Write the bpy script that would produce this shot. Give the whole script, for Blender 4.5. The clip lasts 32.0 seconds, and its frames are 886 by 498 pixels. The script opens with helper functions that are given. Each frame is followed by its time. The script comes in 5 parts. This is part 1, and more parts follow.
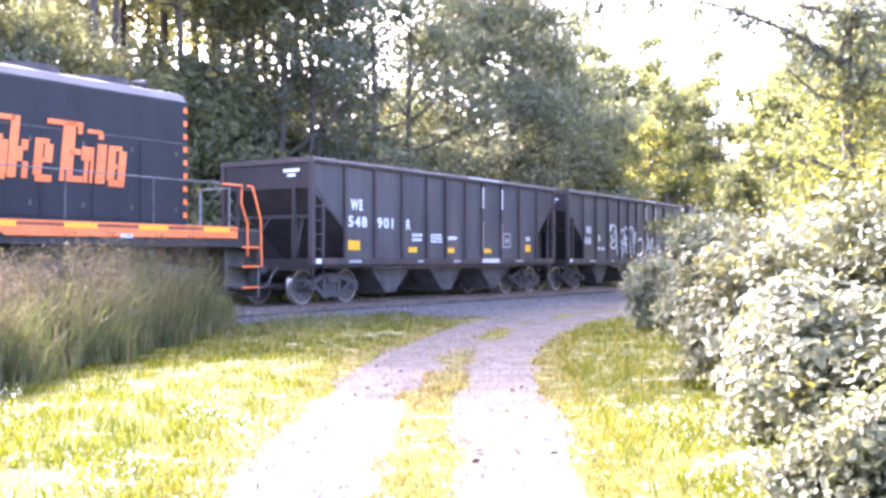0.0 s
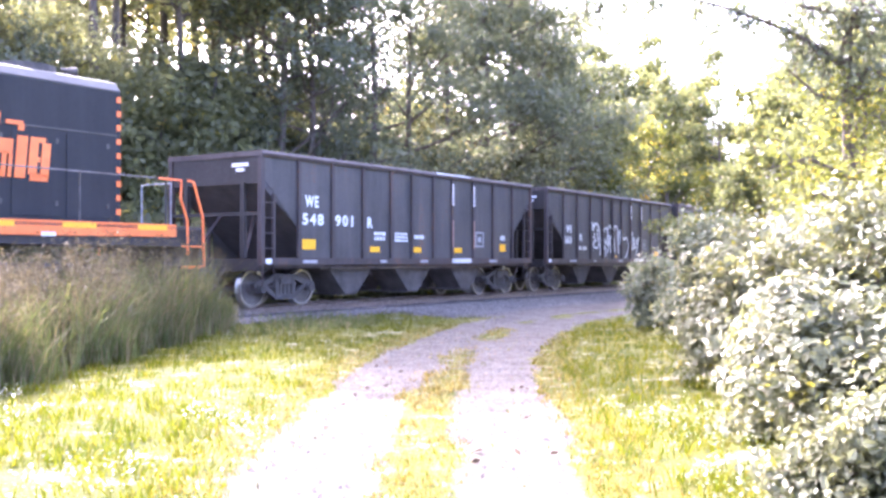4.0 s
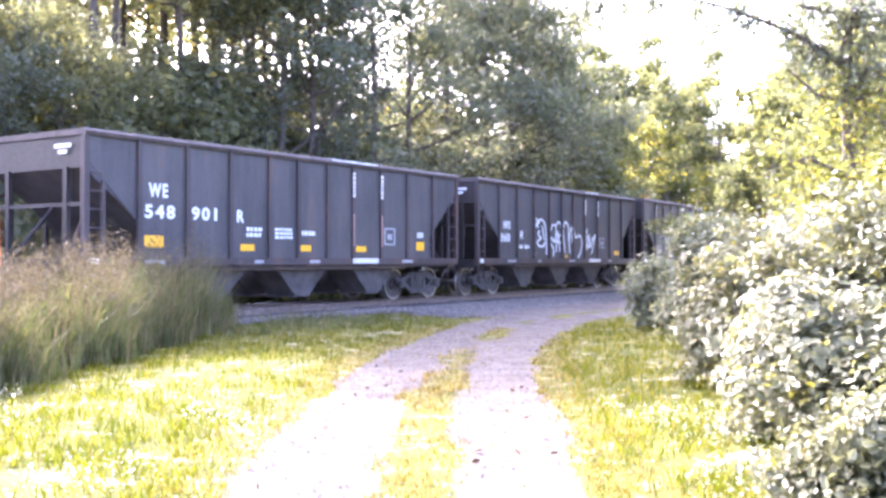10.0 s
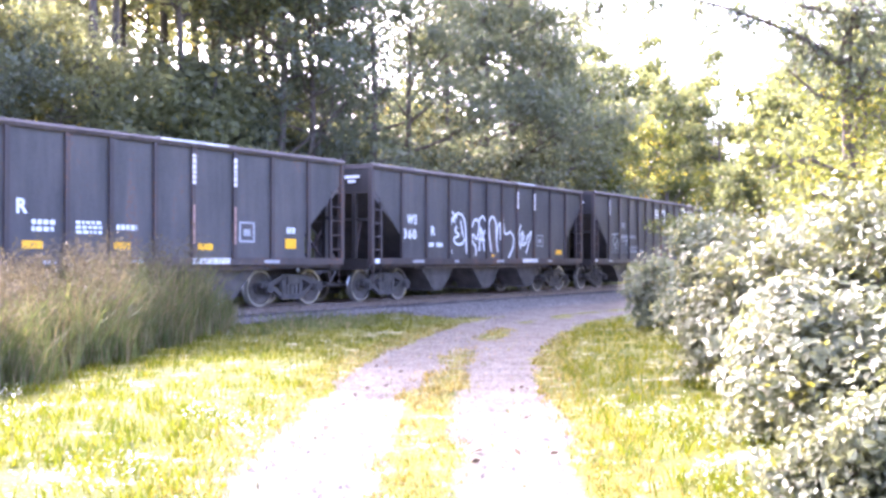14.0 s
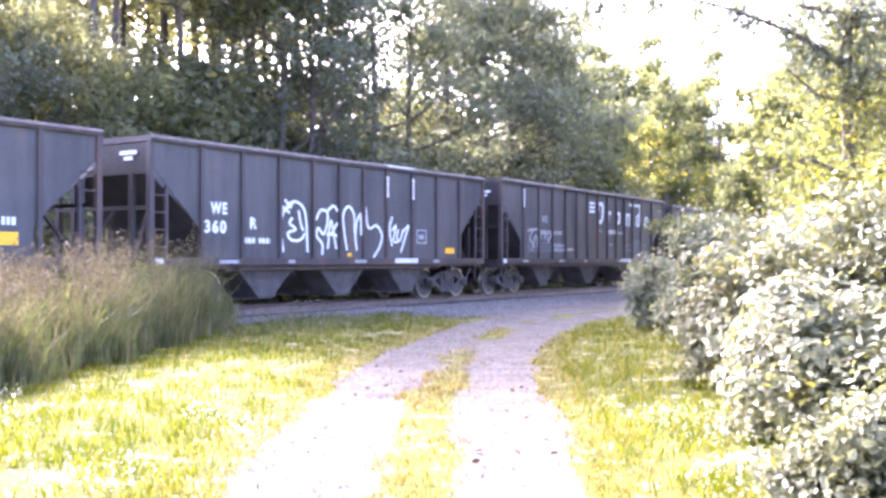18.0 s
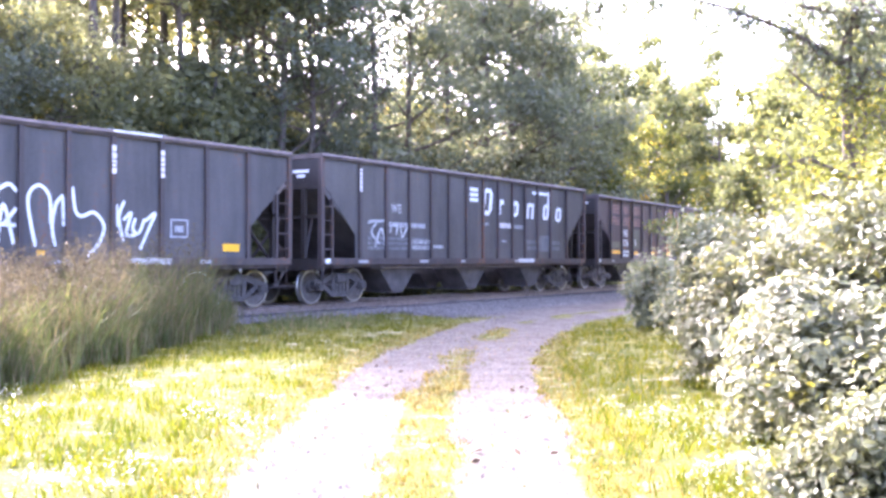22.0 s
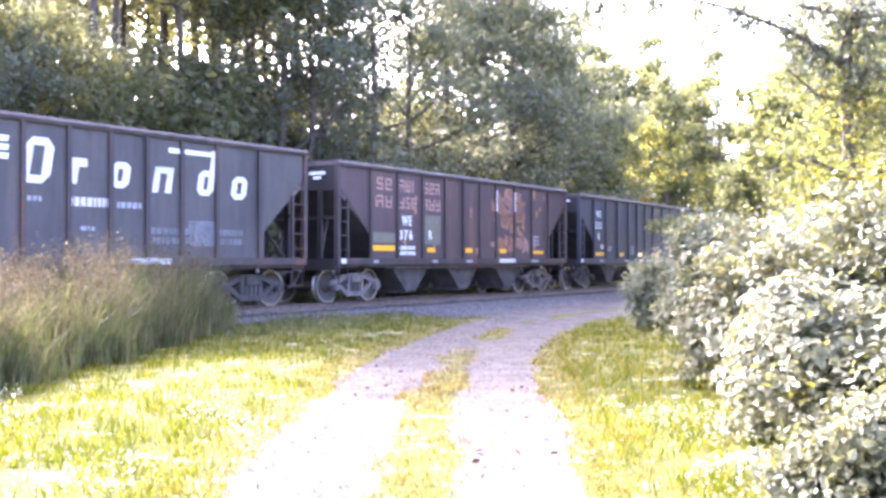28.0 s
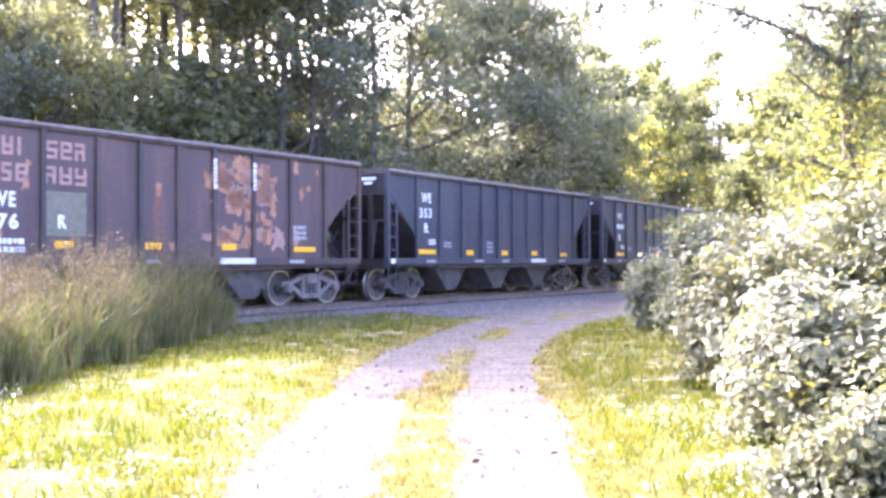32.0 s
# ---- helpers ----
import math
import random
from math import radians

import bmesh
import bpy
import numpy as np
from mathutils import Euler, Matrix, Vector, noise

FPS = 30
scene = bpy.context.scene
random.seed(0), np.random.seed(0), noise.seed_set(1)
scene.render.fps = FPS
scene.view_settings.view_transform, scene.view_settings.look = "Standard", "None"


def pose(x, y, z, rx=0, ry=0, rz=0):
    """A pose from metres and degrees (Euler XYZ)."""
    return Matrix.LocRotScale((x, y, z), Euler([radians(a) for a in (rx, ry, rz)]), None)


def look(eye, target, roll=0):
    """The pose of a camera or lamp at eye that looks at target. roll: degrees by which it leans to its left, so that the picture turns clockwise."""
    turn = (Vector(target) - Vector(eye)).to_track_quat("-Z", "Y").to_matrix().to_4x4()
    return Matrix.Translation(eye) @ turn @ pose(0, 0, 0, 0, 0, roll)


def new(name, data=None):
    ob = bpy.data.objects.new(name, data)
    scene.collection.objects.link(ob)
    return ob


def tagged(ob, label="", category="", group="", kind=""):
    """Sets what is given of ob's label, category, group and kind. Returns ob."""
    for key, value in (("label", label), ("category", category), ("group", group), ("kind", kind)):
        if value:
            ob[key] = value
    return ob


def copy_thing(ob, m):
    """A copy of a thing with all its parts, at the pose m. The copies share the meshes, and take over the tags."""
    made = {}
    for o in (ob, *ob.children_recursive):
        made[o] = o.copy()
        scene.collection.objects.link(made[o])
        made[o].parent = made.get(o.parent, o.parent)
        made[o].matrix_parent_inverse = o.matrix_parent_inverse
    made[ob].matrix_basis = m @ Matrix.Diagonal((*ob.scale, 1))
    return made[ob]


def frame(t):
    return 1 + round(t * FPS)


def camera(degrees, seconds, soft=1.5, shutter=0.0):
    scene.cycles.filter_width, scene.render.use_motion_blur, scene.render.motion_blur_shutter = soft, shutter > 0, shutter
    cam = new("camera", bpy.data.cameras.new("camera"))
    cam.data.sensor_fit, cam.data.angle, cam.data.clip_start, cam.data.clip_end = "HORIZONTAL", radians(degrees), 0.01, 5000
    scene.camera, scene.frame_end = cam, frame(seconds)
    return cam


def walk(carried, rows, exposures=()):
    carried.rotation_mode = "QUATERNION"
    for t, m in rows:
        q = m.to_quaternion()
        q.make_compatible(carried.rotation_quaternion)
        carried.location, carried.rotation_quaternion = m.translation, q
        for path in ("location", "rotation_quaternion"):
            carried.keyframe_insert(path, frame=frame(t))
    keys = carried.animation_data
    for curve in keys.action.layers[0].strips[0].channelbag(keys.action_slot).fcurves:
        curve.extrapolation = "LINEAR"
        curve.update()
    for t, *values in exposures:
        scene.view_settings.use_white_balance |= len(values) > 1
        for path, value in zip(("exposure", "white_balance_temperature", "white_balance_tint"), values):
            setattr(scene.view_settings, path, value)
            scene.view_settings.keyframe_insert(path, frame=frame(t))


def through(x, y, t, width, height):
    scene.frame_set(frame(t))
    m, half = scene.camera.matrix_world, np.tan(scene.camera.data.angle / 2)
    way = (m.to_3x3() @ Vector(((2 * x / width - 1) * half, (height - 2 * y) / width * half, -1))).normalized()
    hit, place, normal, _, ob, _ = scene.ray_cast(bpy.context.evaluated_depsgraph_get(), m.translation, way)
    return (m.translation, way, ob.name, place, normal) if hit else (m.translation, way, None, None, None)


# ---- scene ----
# ---- camera ----
EYE = 1.60                       # metres above the drive
RAIL = EYE - 1.1535              # top of the rails
cam = camera(47.33, 32.0, soft=2.9, shutter=0.4)
LENS = pose(0, 0, EYE, 90.61, 0, 0)
walk(cam, [(0.0, LENS), (32.0, LENS)], exposures=[(0.0, 4.2, 5730, 31), (32.0, 4.2, 5730, 31)])

# ---- light ----
SUN_UP, SUN_AZ = 38.0, -35.0     # degrees above the horizon, degrees to the right of the view
world = bpy.data.worlds.new("sky")
scene.world = world
world.use_nodes = True
wn = world.node_tree
wn.nodes.clear()
sky = wn.nodes.new("ShaderNodeTexSky")
sky.sky_type = "NISHITA"
sky.sun_disc = False
sky.sun_elevation = radians(SUN_UP)
sky.sun_rotation = radians(SUN_AZ)
sky.air_density, sky.dust_density, sky.ozone_density = 0.6, 6.5, 0.6
bg = wn.nodes.new("ShaderNodeBackground")
bg.inputs["Strength"].default_value = 0.15
out = wn.nodes.new("ShaderNodeOutputWorld")
wn.links.new(sky.outputs[0], bg.inputs[0])
wn.links.new(bg.outputs[0], out.inputs[0])
sun = new("sun", bpy.data.lights.new("sun", "SUN"))
sun.data.energy, sun.data.angle, sun.data.color = 2.0, radians(0.6), (1.0, 0.93, 0.80)
SUN_WAY = Vector((math.sin(radians(SUN_AZ)) * math.cos(radians(SUN_UP)), math.cos(radians(SUN_AZ)) * math.cos(radians(SUN_UP)), math.sin(radians(SUN_UP))))
sun.matrix_world = look(SUN_WAY * 200, (0, 0, 0))


# ---- materials ----
def material(name):
    m = bpy.data.materials.new(name)
    m.use_nodes = True
    m.node_tree.nodes.clear()
    return m, m.node_tree.nodes, m.node_tree.links


def add(nodes, kind, **values):
    n = nodes.new(kind)
    for key, value in values.items():
        n.inputs[key].default_value = value
    return n


def ramp(nodes, links, source, stops):
    r = nodes.new("ShaderNodeValToRGB")
    e = r.color_ramp.elements
    e[0].position, e[0].color = stops[0][0], (*stops[0][1], 1)
    e[1].position, e[1].color = stops[-1][0], (*stops[-1][1], 1)
    for p, c in stops[1:-1]:
        k = e.new(p)
        k.color = (*c, 1)
    links.new(source, r.inputs[0])
    return r.outputs[0]


def mix(nodes, links, factor, a, b, how="MIX"):
    m = nodes.new("ShaderNodeMix")
    m.data_type, m.blend_type = "RGBA", how
    for socket, v in ((m.inputs[0], factor), (m.inputs[6], a), (m.inputs[7], b)):
        if isinstance(v, (int, float)):
            socket.default_value = v
        elif isinstance(v, tuple):
            socket.default_value = (*v, 1)
        else:
            links.new(v, socket)
    return m.outputs[2]


def noisy(nodes, links, scale, detail=4.0, rough=0.6, stretch=None):
    tc = nodes.new("ShaderNodeTexCoord")
    n = add(nodes, "ShaderNodeTexNoise", Scale=scale, Detail=detail, Roughness=rough)
    if stretch:
        mp = nodes.new("ShaderNodeMapping")
        mp.inputs["Scale"].default_value = stretch
        links.new(tc.outputs["Object"], mp.inputs[0])
        links.new(mp.outputs[0], n.inputs["Vector"])
    else:
        links.new(tc.outputs["Object"], n.inputs["Vector"])
    return n.outputs["Fac"]


def finish(m, nodes, links, color, roughness=0.7, metallic=0.0, bump=None, strength=0.3, distance=0.01, specular=0.5):
    b = add(nodes, "ShaderNodeBsdfPrincipled", Metallic=metallic)
    b.inputs["Specular IOR Level"].default_value = specular
    for key, v in (("Base Color", color), ("Roughness", roughness)):
        if isinstance(v, tuple):
            b.inputs[key].default_value = (*v, 1)
        elif isinstance(v, (int, float)):
            b.inputs[key].default_value = v
        else:
            links.new(v, b.inputs[key])
    if bump is not None:
        bp = add(nodes, "ShaderNodeBump", Strength=strength, Distance=distance)
        links.new(bump, bp.inputs["Height"])
        links.new(bp.outputs[0], b.inputs["Normal"])
    o = nodes.new("ShaderNodeOutputMaterial")
    links.new(b.outputs[0], o.inputs[0])
    return m


def worn_paint(name, base, dust, rust, dust_much=0.5, rust_at=0.66, roughness=0.55, specular=0.5):
    """Weathered paint on steel: vertical dirt runs, dust low down by its own streaks, rust spots."""
    m, n, l = material(name)
    streak = noisy(n, l, 1.0, 6, 0.65, (2.2, 2.2, 0.28))
    big = noisy(n, l, 0.45, 3, 0.6)
    fine = noisy(n, l, 14.0, 5, 0.7)
    c = mix(n, l, ramp(n, l, streak, [(0.35, (0, 0, 0)), (0.75, (dust_much,) * 3)]), base, dust)
    c = mix(n, l, ramp(n, l, big, [(0.4, (0, 0, 0)), (0.75, (dust_much * 0.7,) * 3)]), c, dust)
    spots = n.new("ShaderNodeMath")
    spots.operation = "MULTIPLY"
    l.new(fine, spots.inputs[0])
    l.new(streak, spots.inputs[1])
    c = mix(n, l, ramp(n, l, spots.outputs[0], [(rust_at * 0.5, (0, 0, 0)), (rust_at * 0.62, (0.8, 0.8, 0.8))]), c, rust)
    r = ramp(n, l, fine, [(0.3, (roughness - 0.1,) * 3), (0.7, (roughness + 0.2,) * 3)])
    return finish(m, n, l, c, r, 0.0, fine, 0.15, 0.004, specular)


def plain(name, base, other, scale=6.0, roughness=0.7, metallic=0.0, bump=0.2, distance=0.004, stretch=None):
    m, n, l = material(name)
    a = noisy(n, l, scale, 5, 0.65, stretch)
    c = ramp(n, l, a, [(0.3, base), (0.7, other)])
    return finish(m, n, l, c, roughness, metallic, a, bump, distance)


def leafy(name, dark, light, dry, through=0.45, gloss=0.45, dry_from=0.86, vary=1.0, spec=0.5):
    """Leaves: colour varied by clump and by leaf, light passing through, a waxy upper face."""
    m, n, l = material(name)
    geo = n.new("ShaderNodeNewGeometry")
    isl = geo.outputs["Random Per Island"]
    clump = noisy(n, l, 0.9 * vary, 3, 0.6)
    c = ramp(n, l, clump, [(0.3, dark), (0.7, light)])
    c = mix(n, l, ramp(n, l, isl, [(0.0, (0, 0, 0)), (1.0, (0.55, 0.55, 0.55))]), c, light)
    c = mix(n, l, ramp(n, l, isl, [(dry_from, (0, 0, 0)), (dry_from + 0.03, (1, 1, 1))]), c, dry)
    d = add(n, "ShaderNodeBsdfPrincipled", Roughness=gloss)
    d.inputs["Specular IOR Level"].default_value = spec
    t = n.new("ShaderNodeBsdfTranslucent")
    l.new(c, d.inputs["Base Color"])
    warm = mix(n, l, 0.5, c, mix(n, l, 1.0, c, (1.0, 0.95, 0.35), "MULTIPLY"))
    bright = mix(n, l, 1.0, warm, (1.7, 1.7, 1.7), "MULTIPLY")
    l.new(bright, t.inputs["Color"])
    s = n.new("ShaderNodeMixShader")
    s.inputs[0].default_value = through
    l.new(d.outputs[0], s.inputs[1])
    l.new(t.outputs[0], s.inputs[2])
    o = n.new("ShaderNodeOutputMaterial")
    l.new(s.outputs[0], o.inputs[0])
    return m


RUST = (0.16, 0.065, 0.03)
M_BLACK = worn_paint("black_car_paint", (0.042, 0.040, 0.041), (0.115, 0.104, 0.103), RUST, 0.65)
M_BLUE = worn_paint("blue_black_car_paint", (0.032, 0.036, 0.052), (0.09, 0.09, 0.105), RUST, 0.5, 0.72)
M_BROWN = worn_paint("brown_car_paint", (0.068, 0.042, 0.042), (0.125, 0.092, 0.09), (0.20, 0.08, 0.04), 0.5, 0.6)
M_GREY = worn_paint("grey_black_car_paint", (0.047, 0.044, 0.043), (0.12, 0.108, 0.103), RUST, 0.7, 0.68)
M_POST = worn_paint("post_paint", (0.034, 0.026, 0.028), (0.085, 0.065, 0.062), RUST, 0.7, 0.58)
# The car ends' shade is put into this colour, along with grime and rust.
M_END = worn_paint("shaded_grimy_end_paint", (0.019, 0.016, 0.016), (0.046, 0.038, 0.037), RUST, 0.6, 0.7)
M_UNDER = plain("dirty_underframe_steel", (0.048, 0.043, 0.041), (0.125, 0.112, 0.105), 3.0, 0.85)
M_BAY = plain("grimy_hopper_bay_steel", (0.045, 0.040, 0.038), (0.115, 0.102, 0.096), 2.5, 0.85)
M_SLOPE = plain("slope_sheet_steel", (0.055, 0.049, 0.05), (0.105, 0.093, 0.094), 2.0, 0.8)
M_TRUCK = plain("truck_casting_steel", (0.045, 0.040, 0.039), (0.11, 0.098, 0.094), 5.0, 0.8)
M_TRUCK_RUST = plain("light_dusty_truck_steel", (0.12, 0.10, 0.095), (0.26, 0.23, 0.22), 5.0, 0.8)
M_WHEEL = plain("wheel_steel", (0.075, 0.066, 0.063), (0.165, 0.147, 0.14), 7.0, 0.65, 0.1)
M_TREAD = plain("bright_wheel_tread", (0.35, 0.34, 0.33), (0.5, 0.49, 0.48), 9.0, 0.35, 0.9)
M_CHORD = plain("top_chord_steel", (0.045, 0.034, 0.033), (0.105, 0.082, 0.078), 4.0, 0.65)
M_BARE = plain("scraped_light_steel", (0.45, 0.44, 0.45), (0.75, 0.74, 0.74), 3.0, 0.5)
M_WHITE = plain("white_stencil_paint", (0.62, 0.63, 0.65), (0.85, 0.86, 0.88), 20.0, 0.6)
M_FADED = plain("faded_white_stencil", (0.22, 0.22, 0.24), (0.42, 0.42, 0.44), 16.0, 0.7)
M_STRIPE = plain("worn_pinkish_white_stripe", (0.50, 0.44, 0.44), (0.74, 0.70, 0.70), 12.0, 0.7)
M_SPRAY = plain("thin_pale_spray_paint", (0.20, 0.20, 0.21), (0.55, 0.55, 0.56), 4.0, 0.7)
M_FAINT = plain("faint_old_stencil", (0.10, 0.10, 0.11), (0.20, 0.20, 0.215), 5.0, 0.7)
M_YELLOW = plain("orange_yellow_reflector", (0.85, 0.38, 0.01), (0.95, 0.52, 0.03), 30.0, 0.4)
M_RUSTPATCH = plain("rust_worn_patch", (0.22, 0.10, 0.055), (0.46, 0.24, 0.15), 5.0, 0.85)
M_PALERUST = plain("pale_rusty_lettering", (0.26, 0.15, 0.12), (0.42, 0.26, 0.22), 8.0, 0.85)
M_GREENGREY = plain("grey_green_patch_paint", (0.125, 0.118, 0.082), (0.20, 0.185, 0.135), 6.0, 0.7)
M_ORANGE = plain("orange_locomotive_paint", (0.80, 0.16, 0.035), (0.92, 0.24, 0.06), 2.0, 0.45)
M_LOCO = worn_paint("black_locomotive_paint", (0.021, 0.022, 0.025), (0.056, 0.056, 0.060), (0.07, 0.048, 0.043), 0.35, 0.85, 0.5, 0.2)
M_ROOF = plain("grey_locomotive_roof_edge", (0.032, 0.035, 0.041), (0.06, 0.064, 0.073), 1.5, 0.55)
M_RAIL = plain("rail_steel", (0.16, 0.12, 0.10), (0.30, 0.25, 0.23), 8.0, 0.5, 0.5)
M_RAILHEAD = plain("polished_rail_head", (0.45, 0.44, 0.43), (0.6, 0.59, 0.58), 6.0, 0.25, 0.9)
M_TIE = plain("creosoted_tie_timber", (0.035, 0.026, 0.02), (0.10, 0.08, 0.065), 6.0, 0.9, 0, 0.5, 0.01, (0.3, 6, 6))
M_GLASS = plain("dark_cab_glass", (0.02, 0.022, 0.025), (0.03, 0.032, 0.035), 2.0, 0.08)
M_BARK = plain("grey_brown_bark", (0.05, 0.04, 0.032), (0.15, 0.125, 0.10), 7.0, 0.95, 0, 0.8, 0.03, (4, 4, 0.7))
M_STEM = plain("brown_shrub_stem", (0.07, 0.05, 0.035), (0.16, 0.12, 0.08), 9.0, 0.9)
M_STONE = plain("ballast_stone", (0.068, 0.060, 0.055), (0.20, 0.180, 0.166), 9.0, 0.9)
# Ballast stone with the shade under the train put into its colour.
M_SHADESTONE = plain("shade_darkened_ballast_stone", (0.034, 0.029, 0.028), (0.10, 0.086, 0.080), 9.0, 0.85)
M_LITTER = plain("dead_leaf_brown", (0.09, 0.055, 0.03), (0.22, 0.14, 0.075), 8.0, 0.9)
L_FOREST = leafy("forest_leaves", (0.108, 0.118, 0.072), (0.200, 0.205, 0.112), (0.36, 0.30, 0.09), 0.58, 0.5, 0.95)
L_DEEP = leafy("deep_green_leaves", (0.068, 0.080, 0.056), (0.125, 0.138, 0.088), (0.24, 0.21, 0.09), 0.44, 0.5, 0.97)
L_YELLOW = leafy("yellowing_leaves", (0.054, 0.066, 0.018), (0.150, 0.154, 0.036), (0.30, 0.25, 0.04), 0.44, 0.55, 0.90, 1.0, 0.3)
L_AUTUMN = leafy("orange_yellow_leaves", (0.16, 0.12, 0.02), (0.32, 0.22, 0.03), (0.36, 0.18, 0.03), 0.45, 0.55, 0.7)
L_FAR = leafy("grey_green_far_leaves", (0.070, 0.083, 0.045), (0.150, 0.162, 0.072), (0.26, 0.22, 0.06), 0.46, 0.55, 0.95, 1.0, 0.3)
L_BUSH = leafy("broad_bush_leaves", (0.026, 0.033, 0.009), (0.170, 0.174, 0.098), (0.21, 0.19, 0.03), 0.26, 0.48, 0.94, 4.0, 0.4)
L_SUNBUSH = leafy("yellow_green_bush_leaves", (0.036, 0.044, 0.010), (0.138, 0.145, 0.048), (0.22, 0.195, 0.03), 0.32, 0.48, 0.86, 3.0, 0.4)
L_GREY = leafy("grey_green_bush_leaves", (0.065, 0.080, 0.050), (0.13, 0.145, 0.092), (0.20, 0.19, 0.09), 0.4, 0.5, 0.92, 2.0)
L_GRASS = leafy("short_grass_blades", (0.026, 0.046, 0.003), (0.090, 0.098, 0.005), (0.160, 0.138, 0.016), 0.40, 0.7, 0.84, 1.8, 0.15)
L_DRYGRASS = leafy("trodden_yellow_grass", (0.060, 0.046, 0.011), (0.140, 0.100, 0.020), (0.20, 0.145, 0.05), 0.4, 0.6, 0.6, 1.5, 0.3)
L_TALL = leafy("tall_grass_blades", (0.050, 0.068, 0.020), (0.135, 0.152, 0.056), (0.19, 0.155, 0.09), 0.28, 0.7, 0.68, 3.0, 0.2)
L_SEED = leafy("tan_grass_seed_heads", (0.070, 0.057, 0.036), (0.125, 0.102, 0.064), (0.165, 0.13, 0.082), 0.18, 0.8, 0.7, 1.2, 0.2)
L_CLOVER = leafy("pale_weed_leaves", (0.06, 0.09, 0.03), (0.14, 0.18, 0.07), (0.34, 0.35, 0.28), 0.3, 0.3, 0.72, 2.0, 0.9)


def earth_material():
    m, n, l = material("grassy_earth")
    at = n.new("ShaderNodeAttribute")
    at.attribute_name = "gravel"
    a, b, f = noisy(n, l, 0.6, 5), noisy(n, l, 6.0, 6), noisy(n, l, 45.0, 4, 0.8)
    green = ramp(n, l, b, [(0.32, (0.022, 0.034, 0.004)), (0.52, (0.070, 0.076, 0.007)), (0.72, (0.115, 0.105, 0.012))])
    bare = noisy(n, l, 2.4, 6, 0.65)
    green = mix(n, l, ramp(n, l, bare, [(0.55, (0, 0, 0)), (0.63, (1.0, 1.0, 1.0))]), green, (0.21, 0.197, 0.15))
    green = mix(n, l, ramp(n, l, a, [(0.4, (0, 0, 0)), (0.7, (0.5, 0.5, 0.5))]), green, (0.135, 0.115, 0.016))
    stone = ramp(n, l, f, [(0.25, (0.046, 0.041, 0.036)), (0.5, (0.098, 0.088, 0.078)), (0.75, (0.18, 0.165, 0.148))])
    stone = mix(n, l, ramp(n, l, noisy(n, l, 1.7, 5, 0.7), [(0.44, (0, 0, 0)), (0.58, (0.85, 0.85, 0.85))]), stone, (0.056, 0.047, 0.042))
    stone = mix(n, l, ramp(n, l, b, [(0.35, (0, 0, 0)), (0.8, (0.4, 0.4, 0.4))]), stone, (0.092, 0.077, 0.068))
    s = n.new("ShaderNodeMath")
    s.operation = "ADD"
    l.new(at.outputs["Fac"], s.inputs[0])
    l.new(b, s.inputs[1])
    k = ramp(n, l, s.outputs[0], [(0.84, (0, 0, 0)), (1.10, (1, 1, 1))])
    # Painted shade of the train: the stone colour is multiplied darker along the rails.
    bed_shade = n.new("ShaderNodeAttribute")
    bed_shade.attribute_name = "bed_shade"
    stone = mix(n, l, bed_shade.outputs["Fac"], stone, mix(n, l, 1.0, stone, (0.48, 0.44, 0.43), "MULTIPLY"))
    c = mix(n, l, k, green, stone)
    return finish(m, n, l, c, 0.95, 0, f, 0.9, 0.03, 0.2)


M_EARTH = earth_material()


